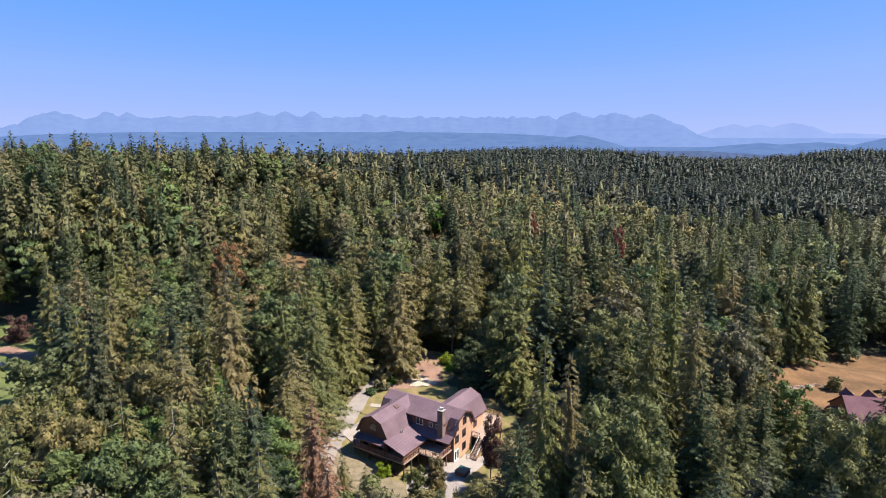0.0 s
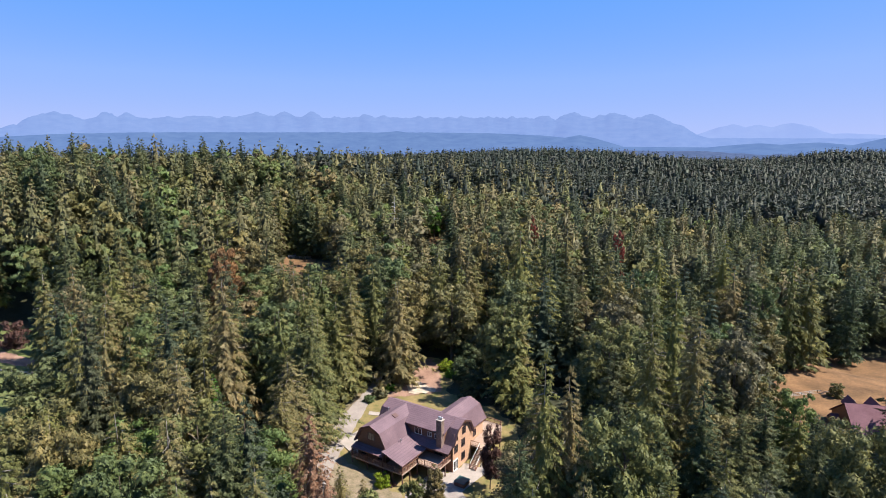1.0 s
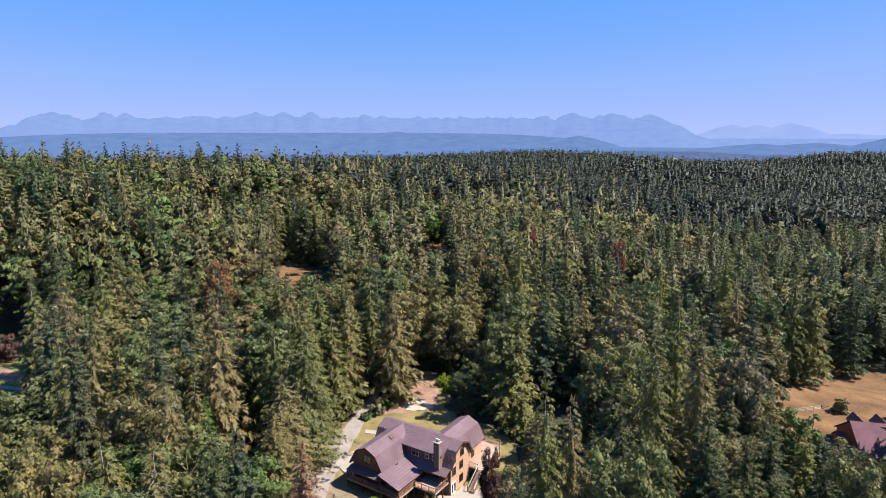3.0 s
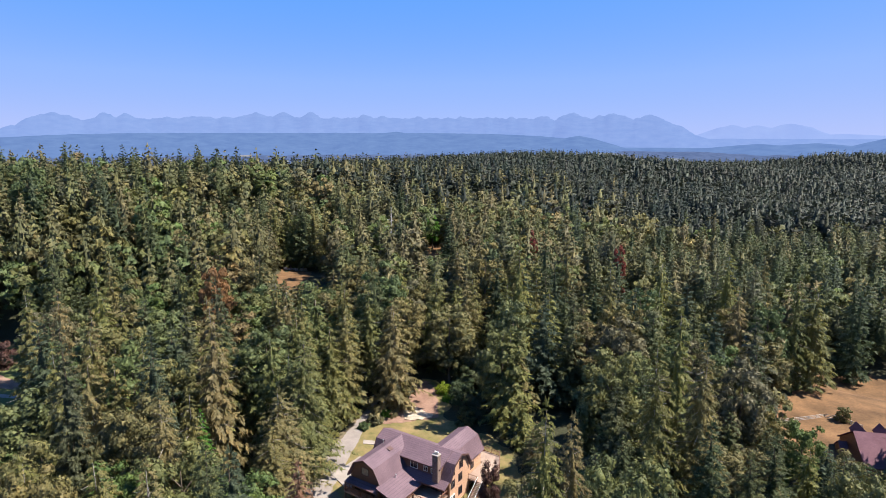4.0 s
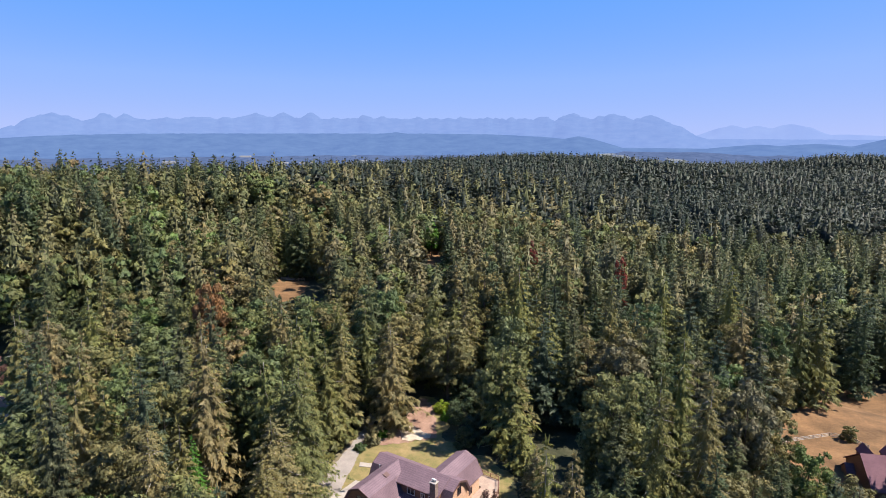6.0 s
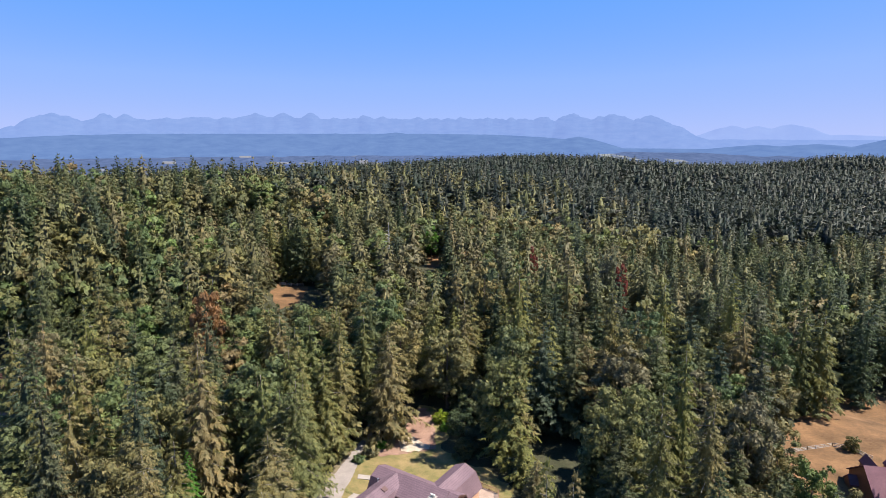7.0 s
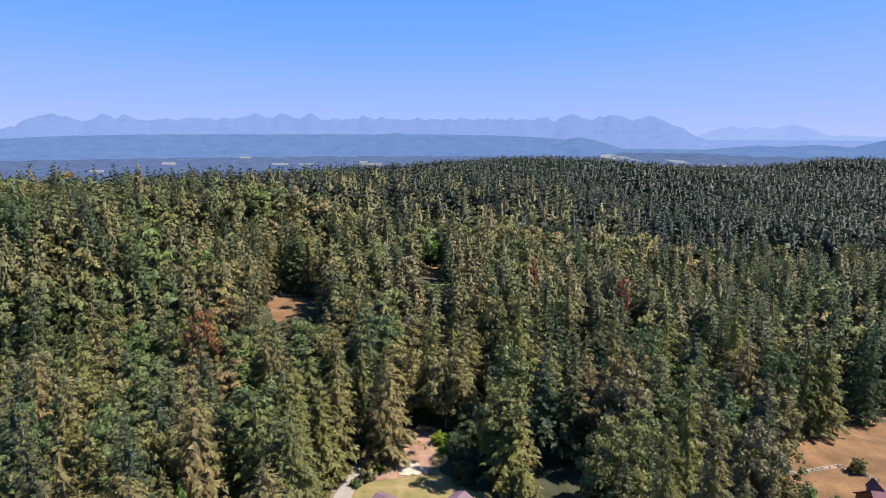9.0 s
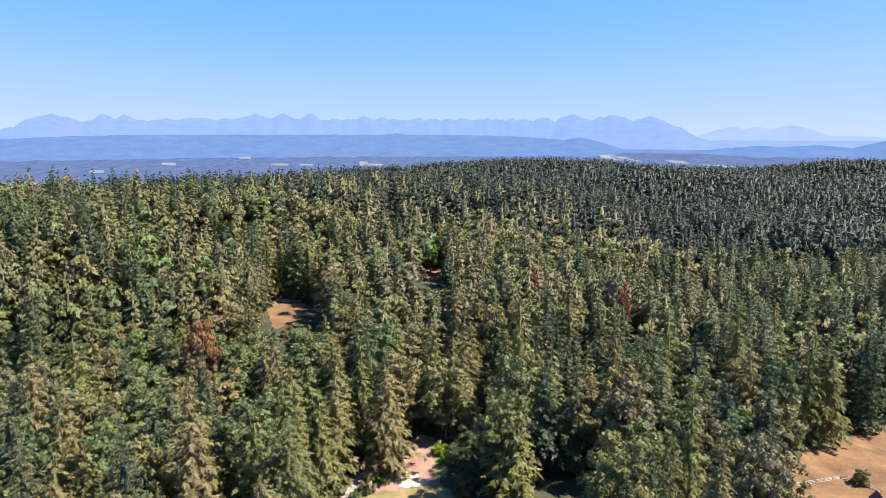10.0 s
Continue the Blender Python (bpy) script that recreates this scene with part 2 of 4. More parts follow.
def patch(name, poly, mat, lift, label, category, step=0.8, rough=0.0):
    """Open ground lying on the terrain, with an uneven rim."""
    rim = []
    for (x0, y0), (x1, y1) in zip(poly, poly[1:] + poly[:1]):
        n = max(1, int(math.hypot(x1 - x0, y1 - y0) / 0.6))
        for k in range(n):
            x, y = x0 + (x1 - x0) * k / n, y0 + (y1 - y0) * k / n
            rim.append((x + rough * 1.6 * noise.noise((x * 0.35, y * 0.35, 1.0)) + rough * noise.noise((x * 1.3, y * 1.3, 5.0)),
                        y + rough * 1.6 * noise.noise((x * 0.35, y * 0.35, 8.0)) + rough * noise.noise((x * 1.3, y * 1.3, 12.0))))
    xs, ys = [q[0] for q in rim], [q[1] for q in rim]
    X, Y = np.meshgrid(np.arange(min(xs), max(xs), step) + 0.13, np.arange(min(ys), max(ys), step) + 0.17)
    ok = inside(rim, X, Y)
    pts = [Vector(q) for q in rim] + [Vector(q) for q in zip(X[ok], Y[ok])]
    n = len(rim)
    vs, _, fs, *_ = delaunay_2d_cdt(pts, [(k, (k + 1) % n) for k in range(n)], [], 1, 1e-4)
    P = np.array([(v.x, v.y, 0) for v in vs])
    P[:, 2] = land(P[:, 0], P[:, 1]) + lift + 0.03 * np.sin(P[:, 0] * 1.7) * np.cos(P[:, 1] * 1.3)
    F = np.array([f for f in fs if len(f) == 3])
    a, b_, c = P[F[:, 0], :2], P[F[:, 1], :2], P[F[:, 2], :2]
    flip = (b_[:, 0] - a[:, 0]) * (c[:, 1] - a[:, 1]) - (b_[:, 1] - a[:, 1]) * (c[:, 0] - a[:, 0]) < 0
    F[flip] = F[flip][:, ::-1]
    return tagged(new(name, mesh_of(name, P, F, mat, True)), label, category, kind="structure")


YARD = [(-25, 96), (-25, 112), (-24.5, 122), (-22.3, 130), (-19.6, 140), (-18, 147), (-14.5, 145), (-12.5, 139), (-9, 143), (-6.5, 151), (-5, 160), (-1.4, 159), (2.4, 150), (1.2, 140), (4, 134.5),
        (11, 131), (15, 126), (17, 116), (14, 104), (9, 95), (-8, 90), (-20, 92)]
FIELD = [(78, 126), (80, 146), (88, 153), (95, 160), (107, 170), (122, 191), (127, 190), (139, 191), (160, 186), (160, 126)]
WESTLAWN = [(-142, 182), (-128, 183), (-119, 171), (-110, 155), (-97, 137), (-96, 122), (-135, 122)]
PEN = [(-68, 257), (-56, 257), (-54, 245), (-53, 227), (-59, 221), (-67, 241)]
GLADE = [(-8, 352), (1, 352), (2, 328), (-4, 302), (-7, 304)]
patch("lawn", YARD, M_LAWN, 0.06, "patchy summer lawn round the house", "lawn", 0.9, 0.7)
patch("dry_field", FIELD, M_DRYFIELD, 0.3, "mown dry golden field at the forest edge", "field", 1.6, 1.0)
patch("west_lawn", WESTLAWN, M_GREENLAWN, 0.06, "green lawn between the trees", "lawn", 1.6, 1.0)
patch("pen_ground", PEN, M_DRYFIELD, 0.06, "bare sandy paddock in the forest", "paddock", 1.2, 0.5)
patch("glade_ground", GLADE, M_DRYFIELD, 0.06, "small sandy clearing in the forest", "clearing", 1.2, 0.5)
patch("bare_earth", [(-13.5, 136), (-12, 141), (-9.8, 143), (-7.6, 149), (-6.0, 157), (-3.0, 158), (-0.6, 148), (-0.8, 138.5), (-7.9, 136.6)], M_DIRT, 0.12, "reddish bare earth behind the house", "earth", 0.7, 0.7)
patch("bare_verge", [(-28, 97), (-26.5, 120), (-22.5, 132), (-19.5, 144), (-17.5, 144), (-20, 132), (-23.5, 124), (-24.5, 112)], M_WORN, 0.10, "bare sandy verge of the driveway", "earth", 0.7, 0.5)
patch("bare_ground", [(-21, 112), (-18, 107.5), (-12.5, 104.5), (-8, 99), (-6, 94), (-14, 92), (-24, 94)], M_WORN, 0.11, "bare trodden earth before the porch", "earth", 0.7, 0.7)
patch("lawn_path", [(-122, 153.4), (-107, 151.2), (-107, 149.4), (-122, 151.4)], M_CONCRETE, 0.12, "pale path across the lawn", "path", 0.7, 0.15)
patch("flower_bed", [(-127, 165), (-112, 158), (-111, 154.5), (-127, 158)], M_DIRT, 0.12, "reddish bark bed on the lawn", "bed", 0.7, 0.4)

# ---- trees ----
rng = np.random.default_rng(7)


def sprays_of(base, out, side, length, width):
    """One three-cornered spray a row: base point, outward way, sideways way."""
    l, w = length[:, None], width[:, None]
    v = np.stack([base - side * w * 0.5, base + side * w * 0.5 + out * l * 0.12, base + out * l], 1).reshape(-1, 3)
    return v, np.arange(len(v)).reshape(-1, 3)


def unit(a):
    return a / np.maximum(np.linalg.norm(a, axis=-1, keepdims=True), 1e-6)


def conifer(h, r, base, boughs, sprays, size, droop, power=0.7, ragged=0.2, slim=0.42, hang=0.6, core=0.34, k=6, rings=6):
    """Crown of a conifer: boughs all round the stem, each a frond with sprays to both sides."""
    n = boughs * sprays
    t = (np.arange(boughs) + rng.random(boughs)) / boughs
    t = (1 - (1 - t) ** 0.72).clip(0, 0.985)
    az = np.arange(boughs) * 2.39996 + rng.normal(0, 0.3, boughs)
    ph = rng.random(3) * 6.28
    clump = 1 + 0.16 * np.sin(az * 2 + t * 11 + ph[0]) + 0.12 * np.sin(az * 3 - t * 23 + ph[1])
    L = r * (1 - t) ** power * clump * (1 + rng.normal(0, ragged, boughs)).clip(0.5, 1.5) + 0.25
    L *= np.clip(0.6 + t * 5, 0, 1)
    z = base + (h - base) * t
    T, A, LL, Z = (np.repeat(q, sprays) for q in (t, az, L, z))
    s = 0.25 + 0.75 * rng.random(n) ** 0.6
    d = np.stack([np.cos(A), np.sin(A), 0 * A], -1)
    q = np.stack([-d[:, 1], d[:, 0], 0 * A], -1)
    p = d * (LL * s)[:, None]
    p[:, 2] = Z + LL * (0.28 * s - droop * s * s)
    sw = np.where(np.arange(n) % 2, 1.0, -1.0) * rng.uniform(0.1, 1.0, n)
    p += q * (sw * LL * 0.16 * (1.1 - s))[:, None]
    out = unit(d * (0.7 - 0.35 * np.abs(sw))[:, None] + q * (0.9 * sw)[:, None] + np.array([0, 0, -1]) * (hang + rng.uniform(-0.5, 0.6, n))[:, None] + rng.normal(0, 0.2, (n, 3)))
    side = unit(np.cross(out, unit(d * 0.9 + np.array([0, 0, 0.7]) + rng.normal(0, 0.42, (n, 3)))))
    ln = size * rng.uniform(0.6, 1.45, n) * np.clip(1.25 - 0.8 * T, 0.5, 1.1)
    v, f = sprays_of(p, out, side, ln, ln * slim * rng.uniform(0.75, 1.3, n))
    m = 5
    a = np.arange(m) * 6.283 / m
    tip = np.stack([0.1 * np.cos(a), 0.1 * np.sin(a), np.full(m, h - 0.8)], -1)
    v2, f2 = sprays_of(tip, unit(np.stack([0.3 * np.cos(a), 0.3 * np.sin(a), np.ones(m)], -1)), np.stack([-np.sin(a), np.cos(a), 0 * a], -1),
                       np.full(m, 1.3), np.full(m, 0.4))
    f, v = np.vstack([f, f2 + len(v)]), np.vstack([v, v2])
    # dense inner foliage
    u = np.linspace(0, 0.88, rings)
    rr = core * r * (1 - u) ** power * np.r_[0.6, np.ones(rings - 2), 0.1]
    a = np.arange(k) * 2 * np.pi / k
    cv = np.stack([rr[:, None] * np.cos(a), rr[:, None] * np.sin(a), (base + (h - base) * u)[:, None] + 0 * a], -1)
    cv += rng.normal(0, 0.10 * r, cv.shape) * np.array([1, 1, 0.6]) * (1 - u)[:, None, None]
    cf = np.array([w for i in range(rings - 1) for j in range(k) for w in
                   ((i * k + j, i * k + (j + 1) % k, (i + 1) * k + (j + 1) % k), (i * k + j, (i + 1) * k + (j + 1) % k, (i + 1) * k + j))])
    return np.vstack([v, cv.reshape(-1, 3)]), np.vstack([f, cf + len(v)])


OCTA_V = np.array([(1, 0, 0), (0, 1, 0), (-1, 0, 0), (0, -1, 0), (0, 0, 0.8), (0, 0, -0.6)])
OCTA_F = np.array([(0, 1, 4), (1, 2, 4), (2, 3, 4), (3, 0, 4), (1, 0, 5), (2, 1, 5), (3, 2, 5), (0, 3, 5)])


def broadleaf(h, r, base, lobes, leaves, size):
    """Crown of a broadleaved tree: many uneven lobes, each a shell of leaf sprays round a dense heart."""
    vs, fs, off = [], [], 0
    hz = h - base
    for k in range(lobes):
        u = (k + 0.5) / lobes
        a = k * 2.39996 + rng.normal(0, 0.4)
        cz = base + hz * (0.14 + 0.72 * u + rng.normal(0, 0.03))
        prof = math.sqrt(max(0.05, 1 - ((cz - base) / hz * 1.2 - 0.45) ** 2 * 1.4))
        rad = r * prof * rng.uniform(0.3, 0.82)
        c = np.array([rad * math.cos(a), rad * math.sin(a), cz])
        lr = r * rng.uniform(0.16, 0.34) * (1.1 - 0.35 * u)
        n = max(3, int(leaves * (lr / (0.24 * r)) ** 2 / lobes))
        d = unit(rng.normal(0, 1, (n, 3)))
        d[:, 2] = np.abs(d[:, 2]) - 0.35
        d = unit(d)
        p = c + d * lr * np.array([1, 1, 0.75]) * rng.uniform(0.75, 1.12, (n, 1))
        nrm = unit(d + rng.normal(0, 0.42, (n, 3)) + np.array([0, 0, 0.3]))
        out = unit(np.cross(nrm, rng.normal(0, 1, (n, 3))) + np.array([0, 0, -0.35]))
        ln = size * rng.uniform(0.65, 1.45, n)
        v, f = sprays_of(p - out * ln[:, None] * 0.5, out, unit(np.cross(nrm, out)), ln, ln * 0.8)
        vs += [v, OCTA_V * lr * 0.74 + c + rng.normal(0, 0.1 * lr, (6, 3))]
        fs += [f + off, OCTA_F + off + len(v)]
        off += len(v) + 6
    return np.vstack(vs), np.vstack(fs)


def trunk_mesh(name, h, r0, mat, limbs=6, spread=2.2, from_z=0.35, rise=0.5):
    """A tapered, slightly bent trunk with limbs."""
    vs, fs, off = [], [], 0

    def tube(pts, rads, k=6):
        nonlocal off
        pts = np.array(pts)
        a = np.arange(k) * 2 * np.pi / k
        way = unit(pts[-1] - pts[0])
        s1 = unit(np.cross(way, (0.31, 0.95, 0.05)))
        s2 = np.cross(way, s1)
        ring = np.cos(a)[:, None] * s1 + np.sin(a)[:, None] * s2
        v = (pts[:, None] + ring[None] * np.array(rads)[:, None, None]).reshape(-1, 3)
        f = np.array([(i * k + j, i * k + (j + 1) % k, (i + 1) * k + (j + 1) % k, (i + 1) * k + j) for i in range(len(pts) - 1) for j in range(k)])
        vs.append(v)
        fs.append(f + off)
        off += len(v)
    zz = np.linspace(-0.6, h, 6)
    bend = np.cumsum(rng.normal(0, 0.08, (6, 2)), 0)
    tube([(b[0], b[1], z) for b, z in zip(bend, zz)], r0 * (1.15 - zz / h).clip(0.06))
    for k in range(limbs):
        z = h * (from_z + (0.92 - from_z) * k / limbs)
        a = k * 2.4 + rng.normal(0, 0.3)
        ln = spread * (1.15 - z / h) * rng.uniform(0.8, 1.2)
        d = np.array([math.cos(a), math.sin(a), 0])
        tube([np.array([0, 0, z]), d * ln * 0.5 + (0, 0, z + rise * ln * 0.3), d * ln + (0, 0, z + rise * ln * 0.5)], [r0 * 0.28, r0 * 0.18, r0 * 0.05], 4)
    return mesh_of(name, np.vstack(vs), np.vstack(fs), mat)


def rounded(crown, mid, lift):
    """A crown with soft shading: normals point out of the crown, each spray a little its own way."""
    v, f = crown
    n = unit((v - np.array([0, 0, mid])) * np.array([1, 1, 0.25 if lift else 1.0])) + np.array([0, 0, 0.1])
    own = np.repeat(rng.normal(0, 0.3, (len(v) // 3 + 1, 3)), 3, 0)[:len(v)]
    n = unit(n + own)
    f = f.copy()
    a, b, c = v[f[:, 0]], v[f[:, 1]], v[f[:, 2]]
    flip = (np.cross(b - a, c - a) * n[f].sum(1)).sum(1) < 0
    f[flip] = f[flip][:, ::-1]
    return v, f, n


def forest_object(name, protos, spots, mat, label, category):
    """Uncountable trees joined into one thing; each keeps a tint of its own."""
    vs, fs, ts, ns, off = [], [], [], [], 0
    for x, y, z, sc, hsc, rot, which, tint in spots:
        v, f, n = protos[which]
        c, s_ = math.cos(rot), math.sin(rot)
        w = np.empty_like(v)
        w[:, 0] = x + (v[:, 0] * c - v[:, 1] * s_) * sc
        w[:, 1] = y + (v[:, 0] * s_ + v[:, 1] * c) * sc
        w[:, 2] = z + v[:, 2] * hsc
        ns.append(np.stack([n[:, 0] * c - n[:, 1] * s_, n[:, 0] * s_ + n[:, 1] * c, n[:, 2]], -1))
        vs.append(w)
        fs.append(f + off)
        ts.append(np.full(len(v), tint))
        off += len(v)
    if vs:
        ob = new(name, mesh_of(name, np.vstack(vs), np.vstack(fs), mat, tint=np.concatenate(ts), normals=np.vstack(ns)))
        tagged(ob, label, category, kind="stuff")


# the kinds as crown and trunk meshes, 30 m tall (maples 24 m) at scale 1: finer ones for the trees nearest the path
def kind_meshes(kind, fine):
    if kind == "cedar":
        v, f = conifer(30, rng.uniform(4.4, 5.8), 1.3, 310 if fine else 130, 42 if fine else 24, 0.62 if fine else 1.05, 0.42, rng.uniform(0.6, 0.8), 0.2, 0.55, 0.75)
        return mesh_of("cedar_crown", v, f, M_CEDAR), trunk_mesh("cedar_trunk", 29, 0.24, M_CEDARBARK, 56 if fine else 10, 6.6, 0.12, -0.3)
    if kind == "fir":
        v, f = conifer(30, rng.uniform(4.4, 5.6), 1.3, 300 if fine else 130, 42 if fine else 24, 0.62 if fine else 1.05, 0.22, rng.uniform(0.65, 0.85), 0.22, 0.55, 0.3)
        return mesh_of("fir_crown", v, f, M_FIR), trunk_mesh("fir_trunk", 29, 0.24, M_BARK, 20 if fine else 4, 4.4, 0.12, 0)
    v, f = broadleaf(24, rng.uniform(6.2, 8.2), 2.5, 84 if fine else 40, 11500 if fine else 3600, 0.47 if fine else 0.8)
    return mesh_of("maple_crown", v, f, M_MAPLE), trunk_mesh("maple_trunk", 20, 0.4, M_BARK, 14 if fine else 6, 6, 0.3, 1.4)


KINDS = {(k, fine): [kind_meshes(k, fine) for _ in range(c)] for k, c in (("cedar", 7), ("fir", 5), ("maple", 6)) for fine in (True, False)}
FULL = {"cedar": 30.0, "fir": 30.0, "maple": 24.0}
WORDS = {"cedar": ("tall olive-green western cedar with drooping sprays", "conifer", "cedars of the forest"),
         "fir": ("tall dark green fir in dense forest", "conifer", "firs of the forest"),
         "maple": ("broad leafy green maple among the conifers", "tree", "maples of the forest")}


def tree(kind, x, y, top, wide=1.0, crown_mat=None, label="", category=""):
    """One tree standing on the ground, its tip at height top."""
    g = land1(x, y)
    hs = (top - g) / FULL[kind]
    some = KINDS[kind, math.hypot(x, y) < 120 and abs(x) < 0.76 * y + 5]
    crown, trunk = some[int(rng.integers(len(some)))]
    ob = new(kind + "_tree")
    ob.matrix_world = Matrix.LocRotScale((x, y, g - 0.05), Euler((0, 0, float(rng.uniform(0, 6.28)))), (wide, wide, hs))
    a, b = new("trunk", trunk), new("crown", crown)
    if crown_mat:
        b.data = crown.copy()
        b.data.materials[0] = crown_mat
    a.parent = b.parent = ob
    lab, cat, group = WORDS[kind]
    return tagged(ob, label or lab, category or cat, "" if label else group)


# open views over the yard, the field and the paddocks: trees before them stay lower than the line of sight
OPEN = [(105, 140, -2), (95, 140, -2), (90, 150, -2), (-2, 151, 4.5), (0.5, 146, 4), (-1, 141, 3.8), (28, 131, 6), (31, 136, 8), (25, 122, 5), (-12, 103, 2), (-4, 99, 1.2), (4, 103, 1.3), (-19, 108, 3), (-21, 116, 3), (-20, 126, 3), (-18, 139, 4), (-8, 138, 3.5), (-4, 156, 4.5), (12, 116, 6),
        (107, 171, -2), (128, 170, -2), (98, 151, -2), (112, 150, -2), (100, 134, 3), (-113, 151, 3), (-104, 140, 3), (-106, 141, 3), (-101, 131, 3), (-99.5, 136.6, 3), (-112, 146, 3), (-118, 158, 3), (110, 139, 2), (104, 136, 4), (-124, 164, 4)]
OPEN_LATE = [(-62, 248, 11), (-58, 236, 11), (-60, 242, 11), (-63, 255, 11), (-56, 250, 11), (-3, 304, 9)]


def cap(x, y, wide):
    best = 1e9
    for some, e, extra in ((OPEN, eye_at(0.5), 0.0), (OPEN_LATE, eye_at(8.0), 2.5)):
        for px, py, pz in some:
            dx, dy = px - e[0], py - e[1]
            k = ((x - e[0]) * dx + (y - e[1]) * dy) / (dx * dx + dy * dy)
            if 0 < k < 1 and abs((x - e[0]) * dy - (y - e[1]) * dx) / math.hypot(dx, dy) < wide + extra:
                best = min(best, e[2] + (pz - e[2]) * k - 1.0)
    return best


# trees known one by one: x, y, height of the tip
KEY = {"cedar": [(-27, 125, 27), (-24.6, 134, 28), (-29.5, 117, 28), (-22.5, 142, 28), (-29, 108, 24), (-28.5, 100, 21), (13.6, 76.5, 36.5), (17.5, 78.5, 33.5), (-26.5, 116.5, 31), (-45, 121, 33.5), (35, 97, 37), (43, 98, 36), (47, 118, 36), (21, 162, 40), (98, 165, 31),
                 (83, 175, 36), (107, 200, 31), (17.8, 139, 26), (-12.2, 148.5, 29), (-42.5, 113, 39), (-32, 134, 31), (-66, 262, 41), (-61, 264, 43), (-55, 262, 42), (-71, 259, 42), (-49, 256, 40), (-7, 357, 35), (-1, 356, 36), (59.3, 163.8, 28.5), (23.3, 180.6, 38.8), (-10.4, 167.5, 22), (15.7, 133.6, 26.6), (104, 166, 28), (78, 158, 30), (-23, 67.6, 26)],
       "fir": [(-107, 322, 63), (-49, 103, 37), (-167, 261, 59), (-48, 289, 40), (-20, 300, 47), (129, 184, 22), (134, 194, 22), (32, 145, 30), (25, 146, 31), (-57, 135, 32),
               (-111, 175, 42), (-56, 91, 42), (-75, 253, 46), (-59, 260, 43), (70.7, 187.9, 27.8), (-117.5, 324.6, 61.8), (-177, 290.7, 64.3), (3.3, 263.3, 36), (141, 265.8, 19.4), (69.2, 342.7, 35.4),
               (-187, 318, 64), (-126, 318, 64), (-147, 318, 62.4), (-164, 318, 64), (-174, 318, 63.4), (-157, 318, 62.6), (-135, 318, 61.9)],
       "maple": [(31, 108, 33), (24.4, 75.5, 31), (14, 136, 29), (42, 139, 29), (-37, 128, 30), (-78, 109, 24), (14, 190, 37), (-148.6, 222.2, 62), (60, 80, 27), (-40, 69, 28), (-60, 84, 28)]}
placed = []
for kind, rows in KEY.items():
    for x, y, top in rows:
        tree(kind, x, y, top + 0.5, rng.uniform(0.9, 1.15))
        placed.append((x, y))
tree("maple", -60.4, 162.4, 38, 0.8, M_ORANGE, "maple with orange autumn leaves")
tree("maple", 60.8, 206.8, 35, 0.42, M_RED, "slender tree with red leaves")
tree("maple", 34, 226, 36, 0.36, M_RED, "slender tree with red leaves")
tree("maple", -5.4, 338, 26, 0.8, M_GREEN, "fresh bright green young tree")
tree("cedar", -19.4, 82.0, 25.5, 0.85, M_BROWN, "dying cedar with brown needles")
tree("cedar", -16.5, 77.0, 19.5, 0.7, M_BROWN, "small dying cedar with brown needles")
for tx, ty, tz, tw in ((-12.5, 86, 12.7, 0.45), (-16.4, 88, 13.7, 0.5)):
    tree("cedar", tx, ty, tz, tw, None, "young olive-green cedar below the house")
for tx, ty, tz in ((-4.4, 90, 11.2), (-1.4, 91, 12.7)):
    tree("maple", tx, ty, tz, 0.3, None, "slim young grey-green tree before the patio")
for tx, ty, tz in ((66.2, 118, 15.5), (71, 122, 15.5), (69.7, 112, 17)):
    tree("maple", tx, ty, tz, 0.6, None, "low olive-green tree beside the neighbour's house")
tree("maple", 8.6, 101.0, 15.3, 0.26, M_PLUM, "slim young tree with dull reddish leaves beside the deck")
tree("cedar", -42.3, 105, 22, 0.6, M_GREEN, "young cedar with fresh lime-green sprays")
tree("cedar", 19.5, 118, 13, 0.6)
tree("cedar", 17.5, 127, 14, 0.6)
tree("fir", 22, 110, 12, 0.6)
placed += [(-19.4, 82), (-16.5, 77), (-60.4, 162.4), (34, 226), (60.8, 206.8), (-5.4, 338)]

HOLLOW = [(19, 112), (20, 136), (27, 141), (37, 140), (38, 128), (30, 118), (26, 110)]
THICKET = [(1, 134), (3, 140), (2, 152), (4, 160), (12, 158), (12, 132)]
SIDE = [(13, 106), (14, 130), (20, 128), (24, 112), (20, 104)]
CLOSED = [SIDE, THICKET, YARD, FIELD, WESTLAWN, PEN, GLADE, HOLLOW]


def free_spot(x, y, gap):
    if any(inside(p, np.array(x), np.array(y)) for p in CLOSED):
        return False
    return all((x - a) ** 2 + (y - b) ** 2 > gap * gap for a, b in placed)


